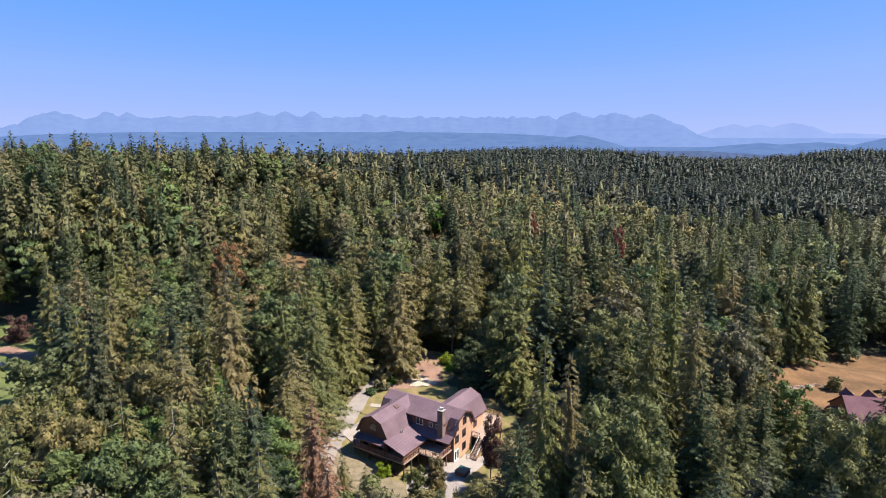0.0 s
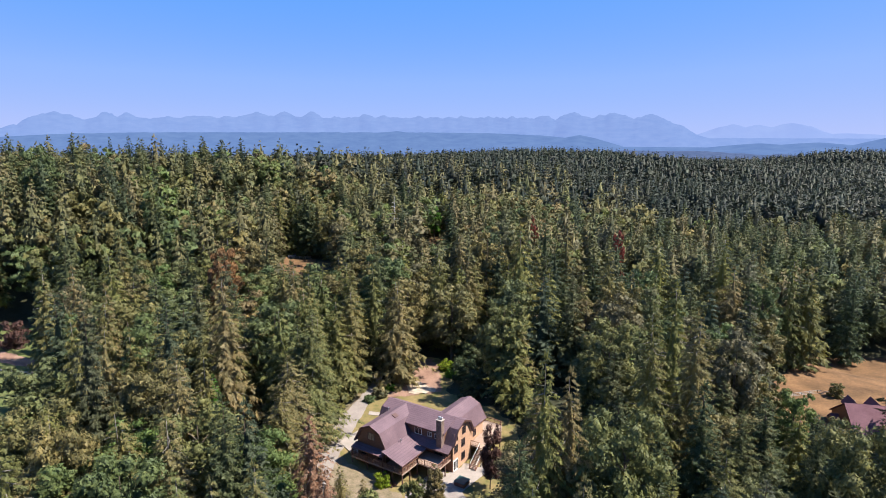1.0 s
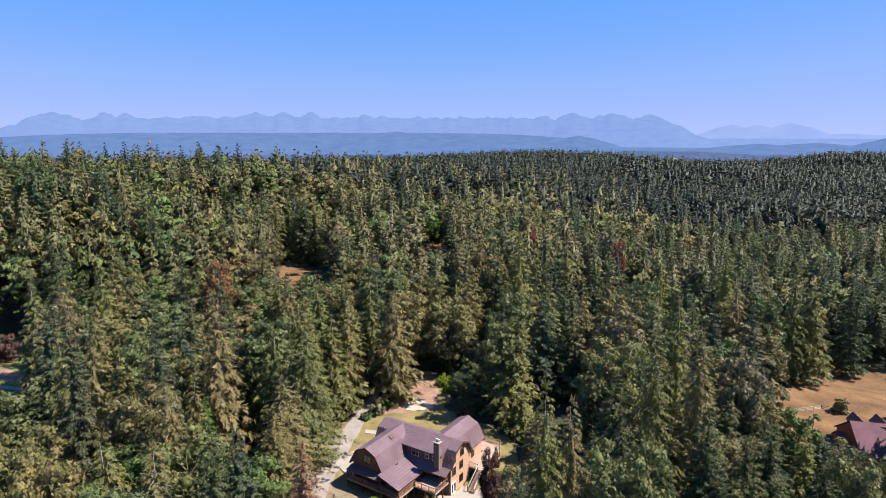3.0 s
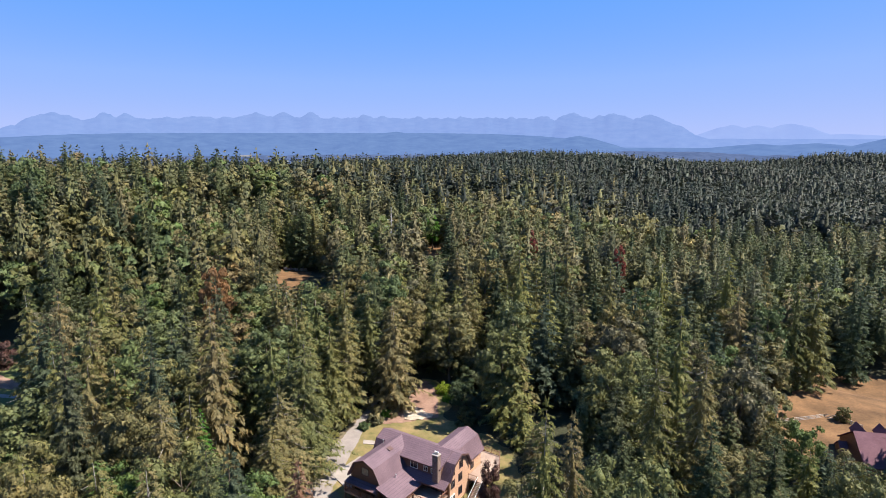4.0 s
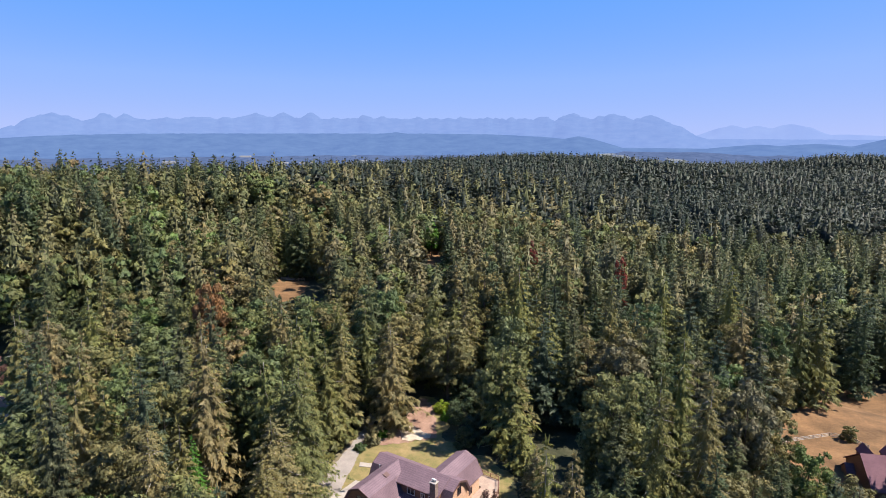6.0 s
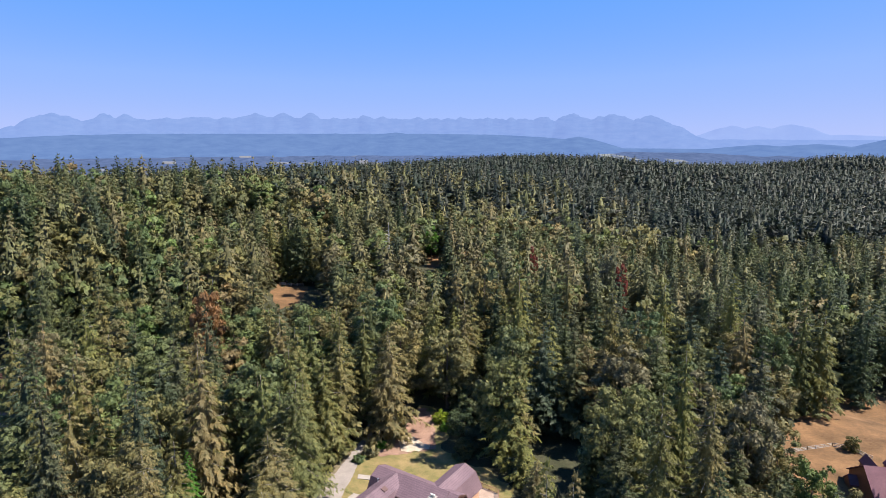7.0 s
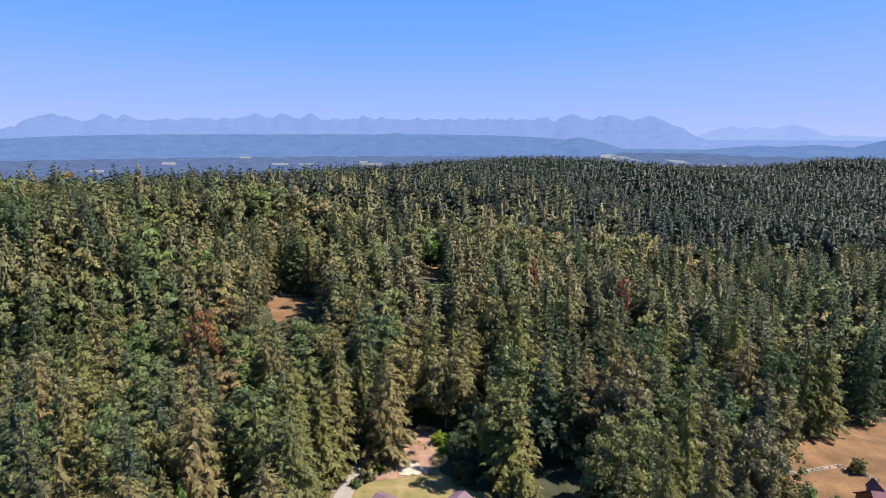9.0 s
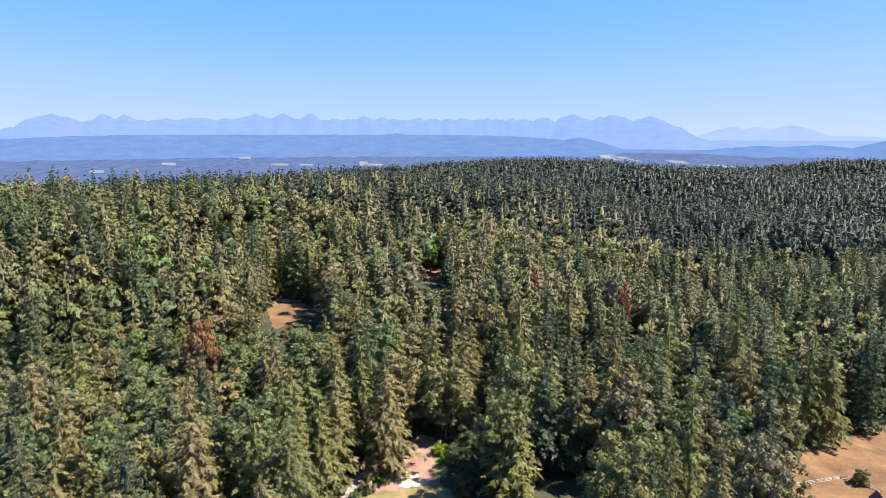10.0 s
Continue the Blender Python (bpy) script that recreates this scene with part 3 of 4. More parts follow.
spots = []
step = 8.8
for j in range(int((345 - 42) / (step * 0.87))):
    y0 = 42 + j * step * 0.87
    half = 0.76 * y0 + 16
    # rows run 42 m further right: added unseen trees that cast shade leftwards
    for i in range(int((2 * half + (42 if y0 > 100 else 0)) / step)):
        x = -half + (i + 0.5 * (j % 2)) * step + rng.uniform(-2.9, 2.9)
        y = y0 + rng.uniform(-2.9, 2.9)
        if not free_spot(x, y, 5.6):
            continue
        g = land1(x, y)
        n1, n2 = noise.noise((x * 0.02, y * 0.02, 3.0)), noise.noise((x * 0.013, y * 0.013, 9.0))
        east = min(1.0, max(0.0, (x / y - 0.1) * 2.5))
        roll = rng.random() + 0.5 * n1 + (0.06 if x < -15 else -0.06) + (-0.08 if y > 190 else 0.1)
        kind = "cedar" if roll < 0.38 - 0.28 * east else "fir" if roll < 0.58 + 0.2 * east else "maple"
        if -46 < x < -20 and 88 < y < 152:
            kind = "cedar"
        hgt = (27.5 + 6 * n2 + rng.normal(0, 3.0)) * (0.88 if kind == "maple" else 1.0)
        top = min(g + hgt, cap(x, y, 7.0 if kind == "maple" else 4.5))
        if top - g < 9:
            continue
        spots.append((x, y, g, top - g, kind))
near = [s_ for s_ in spots if math.hypot(s_[0], s_[1]) < 200 and abs(s_[0]) < 0.75 * s_[1] + 8]
mid = [s_ for s_ in spots if s_ not in set(near)]
for x, y, g, hgt, kind in near:
    tree(kind, x, y, g + hgt, rng.uniform(0.85, 1.15) * min(1.0, 0.35 + hgt / 35))

mid_protos = {"cedar": [rounded(conifer(30, rng.uniform(4.6, 6.2), 8, 84, 14, 1.35, 0.4, rng.uniform(0.65, 0.85), 0.2, 0.62, 0.7), 15, True) for _ in range(6)],
              "fir": [rounded(conifer(30, rng.uniform(4.4, 5.8), 8, 84, 14, 1.35, 0.22, rng.uniform(0.75, 0.95), 0.2, 0.62, 0.3), 15, True) for _ in range(6)],
              "maple": [rounded(broadleaf(24, rng.uniform(6.2, 8.0), 6, 18, 700, 1.35), 13, False) for _ in range(6)]}
for kind, mat in (("cedar", M_OLIVE), ("fir", M_FIR), ("maple", M_MAPLE)):
    rows = [(x, y, g, rng.uniform(0.85, 1.15) * min(1.0, 0.35 + hgt / 35), hgt / FULL[kind], rng.uniform(0, 6.28), int(rng.integers(6)), rng.random())
            for x, y, g, hgt, k in mid if k == kind]
    forest_object(kind + "_forest", mid_protos[kind], rows, mat, "dense forest of " + kind + " trees covering the slopes", "forest")

far_protos = [rounded(conifer(28, rng.uniform(4.8, 6.2), 8, 28, 6, 2.1, 0.3, rng.uniform(0.75, 0.95), 0.2, 0.6, 0.4, 0.42, 5, 4), 14, True) for _ in range(5)]
far_protos += [rounded(broadleaf(22, 7.0, 6, 7, 110, 2.2), 13, False) for _ in range(2)]
far_protos += [rounded(conifer(28, rng.uniform(5.2, 6.8), 12, 12, 4, 2.7, 0.3, rng.uniform(0.8, 1.0), 0.2, 0.65, 0.4, 0.45, 5, 3), 14, True) for _ in range(5)]
far_protos += [rounded(broadleaf(22, 7.4, 8, 4, 38, 3.2), 14, False) for _ in range(2)]
rows = []
y = 345.0
while y < 1350:
    st = 8.2 + (y - 345) * 0.0026
    half = 0.75 * y + 20
    for i in range(int(2 * half / st)):
        x = -half + i * st + rng.uniform(-0.8, 0.8) * st
        yy = y + rng.uniform(-0.7, 0.7) * st
        g = land1(x, yy)
        if g < -24:
            continue
        n1 = noise.noise((x * 0.01, yy * 0.01, 5.0))
        hgt = 25.0 + 5 * n1 + max(-5.0, min(5.0, rng.normal(0, 3.4)))
        w = int(rng.integers(5)) if rng.random() + 0.6 * n1 < 0.66 else 5 + int(rng.integers(2))
        rows.append((x, yy, g, rng.uniform(0.9, 1.3) * (1 + (y - 345) * 0.0003), hgt / 28, rng.uniform(0, 6.28), w + (7 if y > 600 else 0), rng.random()))
    y += st * 0.9
olive = [rng.random() < max(0.0, 0.5 - (r_[1] - 345) * 0.0012 - max(0.0, r_[0] / r_[1]) * 0.9) for r_ in rows]
forest_object("olive_forest", far_protos, [r_ for r_, k in zip(rows, olive) if k], M_OLIVE, "far olive-green cedars scattered through the forest", "forest")
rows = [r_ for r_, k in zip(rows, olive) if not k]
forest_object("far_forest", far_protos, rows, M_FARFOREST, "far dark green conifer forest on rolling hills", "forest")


# ---- mountains ----
def ridge(name, dist, base, peaks, mat, rough, label, depth=260.0):
    """A range of hills as real slopes, far off; peaks: bearing in degrees, height, half width in degrees."""
    n, rows_ = 520, 6
    az = np.radians(np.linspace(-50, 50, n))
    hz = np.full(n, float(base))
    for b, hh, w in peaks:
        u = np.clip(1 - np.abs(np.degrees(az) - b) / w, 0, 1)
        hz = np.maximum(hz, base + (hh - base) * (1 - (1 - u) ** (5 if w > 20 else 1.25)))
    det = np.array([noise.fractal((a * 60, dist * 0.01, 0), 0.7, 2.1, 7) for a in az])
    hz = hz + rough * det * np.clip((hz - base) / 60, 0.2, 1)
    v = []
    for k in range(rows_):
        u = k / (rows_ - 1)
        wob = np.array([noise.noise((a * 40, k * 0.7, dist)) for a in az]) * 60 * (u > 0) * (u < 1)
        d = dist + depth * (u - 1) + wob
        v.append(np.stack([d * np.sin(az), d * np.cos(az), base - 80 + (hz - base + 80) * u], -1))
    v = np.array(v).reshape(-1, 3)
    f = np.array([(i * n + j, i * n + j + 1, (i + 1) * n + j + 1, (i + 1) * n + j) for i in range(rows_ - 1) for j in range(n - 1)])
    tagged(new(name, mesh_of(name, v, f, mat, True)), label, "mountains", kind="structure")


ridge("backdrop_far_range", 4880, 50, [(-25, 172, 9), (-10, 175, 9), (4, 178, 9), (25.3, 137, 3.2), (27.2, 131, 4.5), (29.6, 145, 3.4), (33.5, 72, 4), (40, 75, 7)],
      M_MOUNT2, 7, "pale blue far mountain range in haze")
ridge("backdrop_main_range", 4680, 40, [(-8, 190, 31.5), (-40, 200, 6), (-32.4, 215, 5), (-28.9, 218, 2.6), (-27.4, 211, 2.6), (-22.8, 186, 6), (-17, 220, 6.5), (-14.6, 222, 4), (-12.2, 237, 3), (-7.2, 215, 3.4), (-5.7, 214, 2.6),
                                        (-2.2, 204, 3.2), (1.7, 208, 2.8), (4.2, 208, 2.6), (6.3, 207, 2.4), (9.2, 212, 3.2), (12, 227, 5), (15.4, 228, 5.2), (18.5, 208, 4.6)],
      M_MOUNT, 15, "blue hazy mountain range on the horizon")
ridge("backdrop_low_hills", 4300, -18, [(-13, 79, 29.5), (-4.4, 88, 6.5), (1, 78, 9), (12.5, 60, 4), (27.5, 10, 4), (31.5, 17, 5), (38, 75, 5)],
      M_HILL, 2.5, "hazy dark blue wooded plateau before the mountains", 700)

# ---- the log house ----
M_ROOF, nt, b_ = material("roof_shingles", 0.75, 0, 0.35)
geo_z = nt.nodes.new("ShaderNodeSeparateXYZ")
nt.links.new(nt.nodes.new("ShaderNodeTexCoord").outputs["Object"], geo_z.inputs[0])
course = nt.nodes.new("ShaderNodeMath")
course.operation = "MULTIPLY"
course.inputs[1].default_value = 5.5
nt.links.new(geo_z.outputs["Z"], course.inputs[0])
saw = nt.nodes.new("ShaderNodeMath")
saw.operation = "FRACT"
nt.links.new(course.outputs[0], saw.inputs[0])
shade = ramp(nt, saw.outputs[0], [(0.0, (0.62, 0.62, 0.62)), (0.25, (1, 1, 1)), (1.0, (1.08, 1.08, 1.08))])
tone = ramp(nt, noise_of(nt, 0.35, 4, 0.6), [(0.3, (0.108, 0.066, 0.08)), (0.7, (0.158, 0.10, 0.116))])
tabs = ramp(nt, noise_of(nt, 5, 3, 0.7, "Object", (1, 1, 3)), [(0.3, (0.75, 0.75, 0.75)), (0.7, (1.2, 1.2, 1.2))])
nt.links.new(mix(nt, mix(nt, tone, shade, 1.0, "MULTIPLY"), tabs, 1.0, "MULTIPLY"), b_.inputs["Base Color"])
bump(nt, b_, saw.outputs[0], 0.7, 0.03)


def planked(name, dark, light, boards=6.5, rough=0.6):
    """Stained timber siding in courses."""
    m, nt, b = material(name, rough, 0, 0.3)
    sep = nt.nodes.new("ShaderNodeSeparateXYZ")
    nt.links.new(nt.nodes.new("ShaderNodeTexCoord").outputs["Object"], sep.inputs[0])
    mul = nt.nodes.new("ShaderNodeMath")
    mul.operation = "MULTIPLY"
    mul.inputs[1].default_value = boards
    nt.links.new(sep.outputs["Z"], mul.inputs[0])
    fr = nt.nodes.new("ShaderNodeMath")
    fr.operation = "FRACT"
    nt.links.new(mul.outputs[0], fr.inputs[0])
    gap = ramp(nt, fr.outputs[0], [(0.0, (0.45, 0.45, 0.45)), (0.12, (1, 1, 1)), (0.9, (1, 1, 1)), (1.0, (0.6, 0.6, 0.6))])
    grain = ramp(nt, noise_of(nt, 2.2, 5, 0.7, "Object", (1, 1, 6)), [(0.3, dark), (0.7, light)])
    nt.links.new(mix(nt, grain, gap, 1.0, "MULTIPLY"), b.inputs["Base Color"])
    bump(nt, b, fr.outputs[0], 0.6, 0.03)
    return m


# one timber in two tones: shade put into the darker, sunlight into the lighter
M_SHADEWALL = planked("shade_toned_logs", (0.15, 0.075, 0.05), (0.23, 0.12, 0.075))
M_SUNWALL = planked("sun_toned_siding", (0.48, 0.28, 0.18), (0.60, 0.38, 0.26))
M_TRIM = mottled("dark_trim", (0.085, 0.045, 0.04), (0.13, 0.07, 0.06), 0.8, 8, 0.6, 0.005)
M_RAIL = mottled("red_stained_rail", (0.16, 0.078, 0.055), (0.25, 0.125, 0.085), 0.8, 9, 0.6, 0.005)
M_DECK = mottled("weathered_deck_boards", (0.26, 0.18, 0.14), (0.38, 0.28, 0.22), 0.6, 9, 0.75, 0.01)
M_WHITE = mottled("white_paint", (0.62, 0.62, 0.61), (0.74, 0.74, 0.73), 1, 10, 0.5, 0.002)
M_STONE = mottled("chimney_stone", (0.15, 0.10, 0.085), (0.26, 0.185, 0.155), 1.8, 8, 0.85, 0.03)
M_METAL = mottled("galvanised_metal", (0.42, 0.43, 0.45), (0.56, 0.57, 0.58), 1, 9, 0.4, 0.002, metal=0.9)
M_TEAL = mottled("teal_cover", (0.02, 0.06, 0.065), (0.03, 0.09, 0.09), 1.2, 9, 0.5, 0.01)
M_GLASS, nt, b_ = material("window_glass", 0.06, 0, 0.6)
b_.inputs["Base Color"].default_value = (0.012, 0.014, 0.018, 1)

HOUSE_AT = pose(-7.46, 117.3, 0, 0, 0, -33)
house = tagged(new("log_house"), "three-storey timber house with a purple-brown gambrel roof", "house")
house.matrix_world = HOUSE_AT

W1, Z1, W2, Z2, TOP = 2.35, 9.95, 3.95, 7.05, 11.0


def gambrel(c, top=TOP, grow=0.0):
    """Half profile points of the roof, across its ridge."""
    return [(c - W2, Z2), (c - W1, Z1), (c, top), (c + W1, Z1), (c + W2, Z2)]


def gambrel_roof(c, axis, a, b, top=TOP):
    """A bent roof skin 0.25 thick along the given axis."""
    outer = gambrel(c, top)
    inner = [(p + (0.22 if p < c else -0.22 if p > c else 0), z - 0.26) for p, z in outer]
    return prism(outer + inner[::-1], axis, a, b)


part("roof", gambrel_roof(0.3, 1, -12.5, -0.6, 10.98), M_ROOF, house)
part("roof", gambrel_roof(-0.6, 0, -4.3, 14.25), M_ROOF, house)
part("roof", gambrel_roof(9.6, 1, -0.6, 9.3, 11.02), M_ROOF, house)


def gable_wall(c, axis, a, b, floor, w=3.45):
    """A solid wing below the roof skin."""
    return prism([(c - w, floor), (c - w, 7.6), (c - W1 + 0.15, Z1 - 0.32), (c, TOP - 0.36), (c + W1 - 0.15, Z1 - 0.32), (c + w, 7.6), (c + w, floor)], axis, a, b)


part("wall", gable_wall(0.3, 1, -12.0, -1, 0.5), M_SHADEWALL, house, "log wall in a darker, shade-toned brown")
part("wall", gable_wall(-0.6, 0, -3.8, 13.5, 0.6), M_SHADEWALL, house, "log wall in a darker, shade-toned brown")
part("wall", gable_wall(-0.6, 0, 13.5, 13.75, 0.6, 3.46), M_SUNWALL, house, "timber gable wall in a lighter, sun-toned honey colour")
part("wall", gable_wall(9.6, 1, 0, 8.7, 0.6), M_SUNWALL, house, "timber wall in a lighter, sun-toned honey colour")


def rake(c, axis, at):
    """Barge boards along a gable end."""
    o = gambrel(c)
    lower = [(p, z - 0.34) for p, z in o]
    return prism([(p, z + 0.03) for p, z in o] + lower[::-1], axis, at, at + 0.08)


part("rake_board", rake(-0.6, 0, 14.26), M_TRIM, house)
part("rake_board", rake(-0.6, 0, -4.39), M_TRIM, house)
part("rake_board", rake(0.3, 1, -12.59), M_TRIM, house)
part("rake_board", rake(9.6, 1, 9.31), M_TRIM, house)

# shed dormer over the front
part("dormer_roof", prism([(-0.7, 11.12), (-4.95, 9.28), (-4.95, 9.06), (-0.7, 10.9)], 0, 2.6, 12.25), M_ROOF, house)
part("dormer_wall", prism([(-1.2, 10.6), (-4.4, 9.22), (-4.4, 6.6), (-1.2, 6.6)], 0, 3.0, 11.95), M_SHADEWALL, house, "dormer wall in a darker, shade-toned brown")
part("fascia", box_bm(2.6, 12.25, -5.02, -4.96, 9.02, 9.27), M_TRIM, house)
# skirt roof below the dormer and the porch roof beside the front wing
part("porch_roof", prism([(-4.0, 7.35), (-6.1, 6.22), (-6.1, 6.02), (-4.0, 7.1)], 0, 3.6, 13.9), M_ROOF, house)
part("porch_roof", prism([(4.0, 7.25), (8.75, 5.75), (8.75, 5.55), (4.0, 7.0)], 1, -13.55, -5.2), M_ROOF, house)
part("pent_roof", prism([(-12.0, 6.55), (-13.55, 6.12), (-13.55, 5.96), (-12.0, 6.35)], 0, -3.5, 4.1), M_ROOF, house)
part("fascia", box_bm(8.76, 8.82, -13.55, -5.2, 5.5, 5.76), M_TRIM, house)
part("fascia", box_bm(8.8, 13.9, -6.17, -6.11, 5.98, 6.23), M_TRIM, house)
part("fascia", box_bm(-3.5, 4.1, -13.62, -13.56, 5.92, 6.12), M_TRIM, house)

# chimney with its cap and flues
chimney = part("chimney", box_bm(10.8, 12.0, -5.45, -4.4, 5.8, 12.0, bevel=0.04), M_STONE, house, "square stone chimney")
part("chimney_cap", box_bm(10.7, 12.1, -5.55, -4.3, 12.0, 12.14, bevel=0.03), M_CONCRETE, chimney)
for fx in (11.1, 11.4, 11.72):
    bm = bmesh.new()
    bmesh.ops.create_cone(bm, cap_ends=True, segments=10, radius1=0.12, radius2=0.12, depth=0.45, matrix=pose(fx, -4.9, 12.36))
    bmesh.ops.create_cone(bm, cap_ends=True, segments=10, radius1=0.2, radius2=0.05, depth=0.1, matrix=pose(fx, -4.9, 12.66))
    part("flue", bm, M_METAL, chimney)
part("skylight", prism([(0.9, 10.78), (1.75, 10.4), (1.79, 10.5), (0.94, 10.88)], 1, -6.4, -5.3), M_TRIM, house, "dark framed skylight")
for vx, vy, vz in ((4.7, -8.5, 7.2), (-1.6, -4.2, 10.4)):
    bm = bmesh.new()
    bmesh.ops.create_cone(bm, cap_ends=True, segments=8, radius1=0.09, radius2=0.09, depth=0.9, matrix=pose(vx, vy, vz))
    bmesh.ops.create_cone(bm, cap_ends=True, segments=8, radius1=0.16, radius2=0.16, depth=0.12, matrix=pose(vx, vy, vz + 0.45))
    part("roof_vent", bm, M_METAL, house)


def window(axis, at, c, z, w, h, face, trim=None, parent=None):
    """A framed window on a wall: axis is the wall's normal axis, face its sign."""
    t = 0.11

    def bx(p0, p1, z0, z1, d0, d1):
        lo, hi = sorted((at + face * d0, at + face * d1))
        return (lo, hi, p0, p1, z0, z1) if axis == 0 else (p0, p1, lo, hi, z0, z1)
    bm = bmesh.new()
    for p0, p1, z0, z1 in ((c - w / 2 - t, c + w / 2 + t, z + h / 2, z + h / 2 + t), (c - w / 2 - t, c + w / 2 + t, z - h / 2 - t, z - h / 2),
                           (c - w / 2 - t, c - w / 2, z - h / 2, z + h / 2), (c + w / 2, c + w / 2 + t, z - h / 2, z + h / 2)):
        box_bm(*bx(p0, p1, z0, z1, -0.03, 0.07), bm)
    box_bm(*bx(c - 0.025, c + 0.025, z - h / 2, z + h / 2, -0.03, 0.04), bm)
    fr = part("window", bm, trim or M_TRIM, parent or house)
    for k in (-1, 1):
        part("pane", box_bm(*bx(*sorted((c + k * 0.025, c + k * w / 2)), z - h / 2, z + h / 2, -0.03, 0.02)), M_GLASS, fr)
    return fr


for wy, wz in ((-0.15, 8.6), (-0.4, 6.1), (-0.4, 3.3), (-3.05, 8.25), (-3.05, 5.85)):
    window(0, 13.75, wy, wz, 1.15, 1.45, 1)
for wx, ww, wh in ((5.9, 1.5, 1.2), (8.6, 0.7, 0.8), (10.2, 0.6, 0.8)):
    window(1, -4.4, wx, 8.05, ww, wh, -1, M_WHITE)
window(0, 11.95, -3.6, 8.0, 0.7, 0.8, 1)
window(1, -12.0, 0.3, 8.5, 1.6, 1.3, -1)
for wx in (-1.6, 2.4):
    window(1, -12.0, wx, 5.0, 1.2, 1.3, -1)
window(0, 3.75, -8.6, 5.1, 1.4, 1.3, 1)
window(1, -4.05, 10.4, 5.1, 1.6, 1.8, -1)
for wy in (2.4, 5.2):
    window(0, 13.05, wy, 5.4, 1.0, 1.2, 1)

# french door on the gable's lowest floor
bm = box_bm(13.74, 13.84, -4.05, -2.35, 1.45, 3.75)
door = part("door", bm, M_WHITE, house, "white french door")
for k in (-3.8, -2.98):
    part("pane", box_bm(13.84, 13.86, k, k + 0.5, 1.75, 3.5), M_GLASS, door)

# decks
part("deck_floor", box_bm(-3.7, 8.75, -13.5, -12.05, 3.85, 4.1), M_DECK, house)
part("deck_floor", box_bm(3.8, 8.75, -12.04, -4.1, 3.86, 4.1), M_DECK, house)
part("deck_floor", box_bm(8.76, 13.4, -8.7, -4.1, 3.85, 4.1), M_DECK, house)
part("deck_floor", prism([(13.15, 2.6), (17.3, 2.6), (17.3, 9.0), (15.2, 13.2), (11.0, 13.4), (11.0, 9.4), (13.15, 9.4)], 2, 3.85, 4.1), M_DECK, house)


def railing(p, q, z=4.1, mat=None, mesh_panel=True):
    """Posts with rails between two points, panel by panel."""
    p, q = Vector((*p, 0)), Vector((*q, 0))
    n = max(1, round((q - p).length / 1.7))
    turn = math.degrees(math.atan2(q.y - p.y, q.x - p.x))
    for k in range(n + 1):
        c = p.lerp(q, k / n)
        bm = box_bm(-0.06, 0.06, -0.06, 0.06, 0, 1.08, bevel=0.012)
        bmesh.ops.transform(bm, matrix=pose(c.x, c.y, z, 0, 0, turn), verts=bm.verts)
        part("rail_post", bm, mat or M_RAIL, house)
    for k in range(n):
        a, L = p.lerp(q, k / n), (q - p).length / n
        bm = box_bm(0.06, L - 0.06, -0.05, 0.05, 0.95, 1.02)
        box_bm(0.06, L - 0.06, -0.03, 0.03, 0.1, 0.17, bm)
        for j in range(1, int(L / 0.17)):
            box_bm(j * 0.17 - 0.018, j * 0.17 + 0.018, -0.018, 0.018, 0.17, 0.95, bm)
        bmesh.ops.transform(bm, matrix=pose(a.x, a.y, z, 0, 0, turn), verts=bm.verts)
        part("rail_panel", bm, mat or M_RAIL, house)


for p_, q_ in (((-3.6, -13.4), (8.6, -13.4)), ((8.65, -13.3), (8.65, -8.7)), ((8.75, -8.6), (13.3, -8.6)), ((13.3, -8.5), (13.3, -4.2)), ((-3.6, -13.3), (-3.6, -12.1)),
               ((13.25, 2.7), (15.6, 2.7)), ((17.2, 3.0), (17.2, 9.0)), ((17.2, 9.0), (15.1, 13.1)), ((15.0, 13.15), (11.2, 13.3)), ((11.1, 13.2), (11.1, 9.5))):
    railing(p_, q_)
for px, py, z0, z1 in ((-3.5, -13.3, 2.2, 6.0), (0.2, -13.3, 1.6, 6.0), (4.0, -13.3, 1.2, 6.6), (8.55, -13.3, 0.8, 5.6), (8.55, -8.6, 0.9, 5.6), (13.2, -8.5, 0.9, 3.9), (11.0, -8.5, 0.9, 3.9),
                       (13.2, -6.0, 0.9, 6.1), (17.0, 2.8, 0.9, 3.9), (17.0, 9.0, 0.9, 3.9), (15.0, 13.0, 1.0, 3.9), (11.2, 13.2, 1.0, 3.9), (6.2, -13.3, 0.9, 3.9), (8.55, -11, 0.9, 3.9)):
    part("post", box_bm(px - 0.1, px + 0.1, py - 0.1, py + 0.1, z0, z1, bevel=0.015), M_TRIM, house)

# stairs from the side deck down to the patio
stair = part("stringer", prism([(2.6, 4.0), (2.6, 3.7), (-1.3, 1.35), (-1.3, 1.65)], 0, 15.75, 15.83), M_RAIL, house)
part("stringer", prism([(2.6, 4.0), (2.6, 3.7), (-1.3, 1.35), (-1.3, 1.65)], 0, 17.05, 17.13), M_RAIL, house)
for k in range(14):
    part("tread", box_bm(15.83, 17.05, 2.3 - k * 0.27, 2.58 - k * 0.27, 3.9 - k * 0.175, 3.95 - k * 0.175), M_DECK, house)
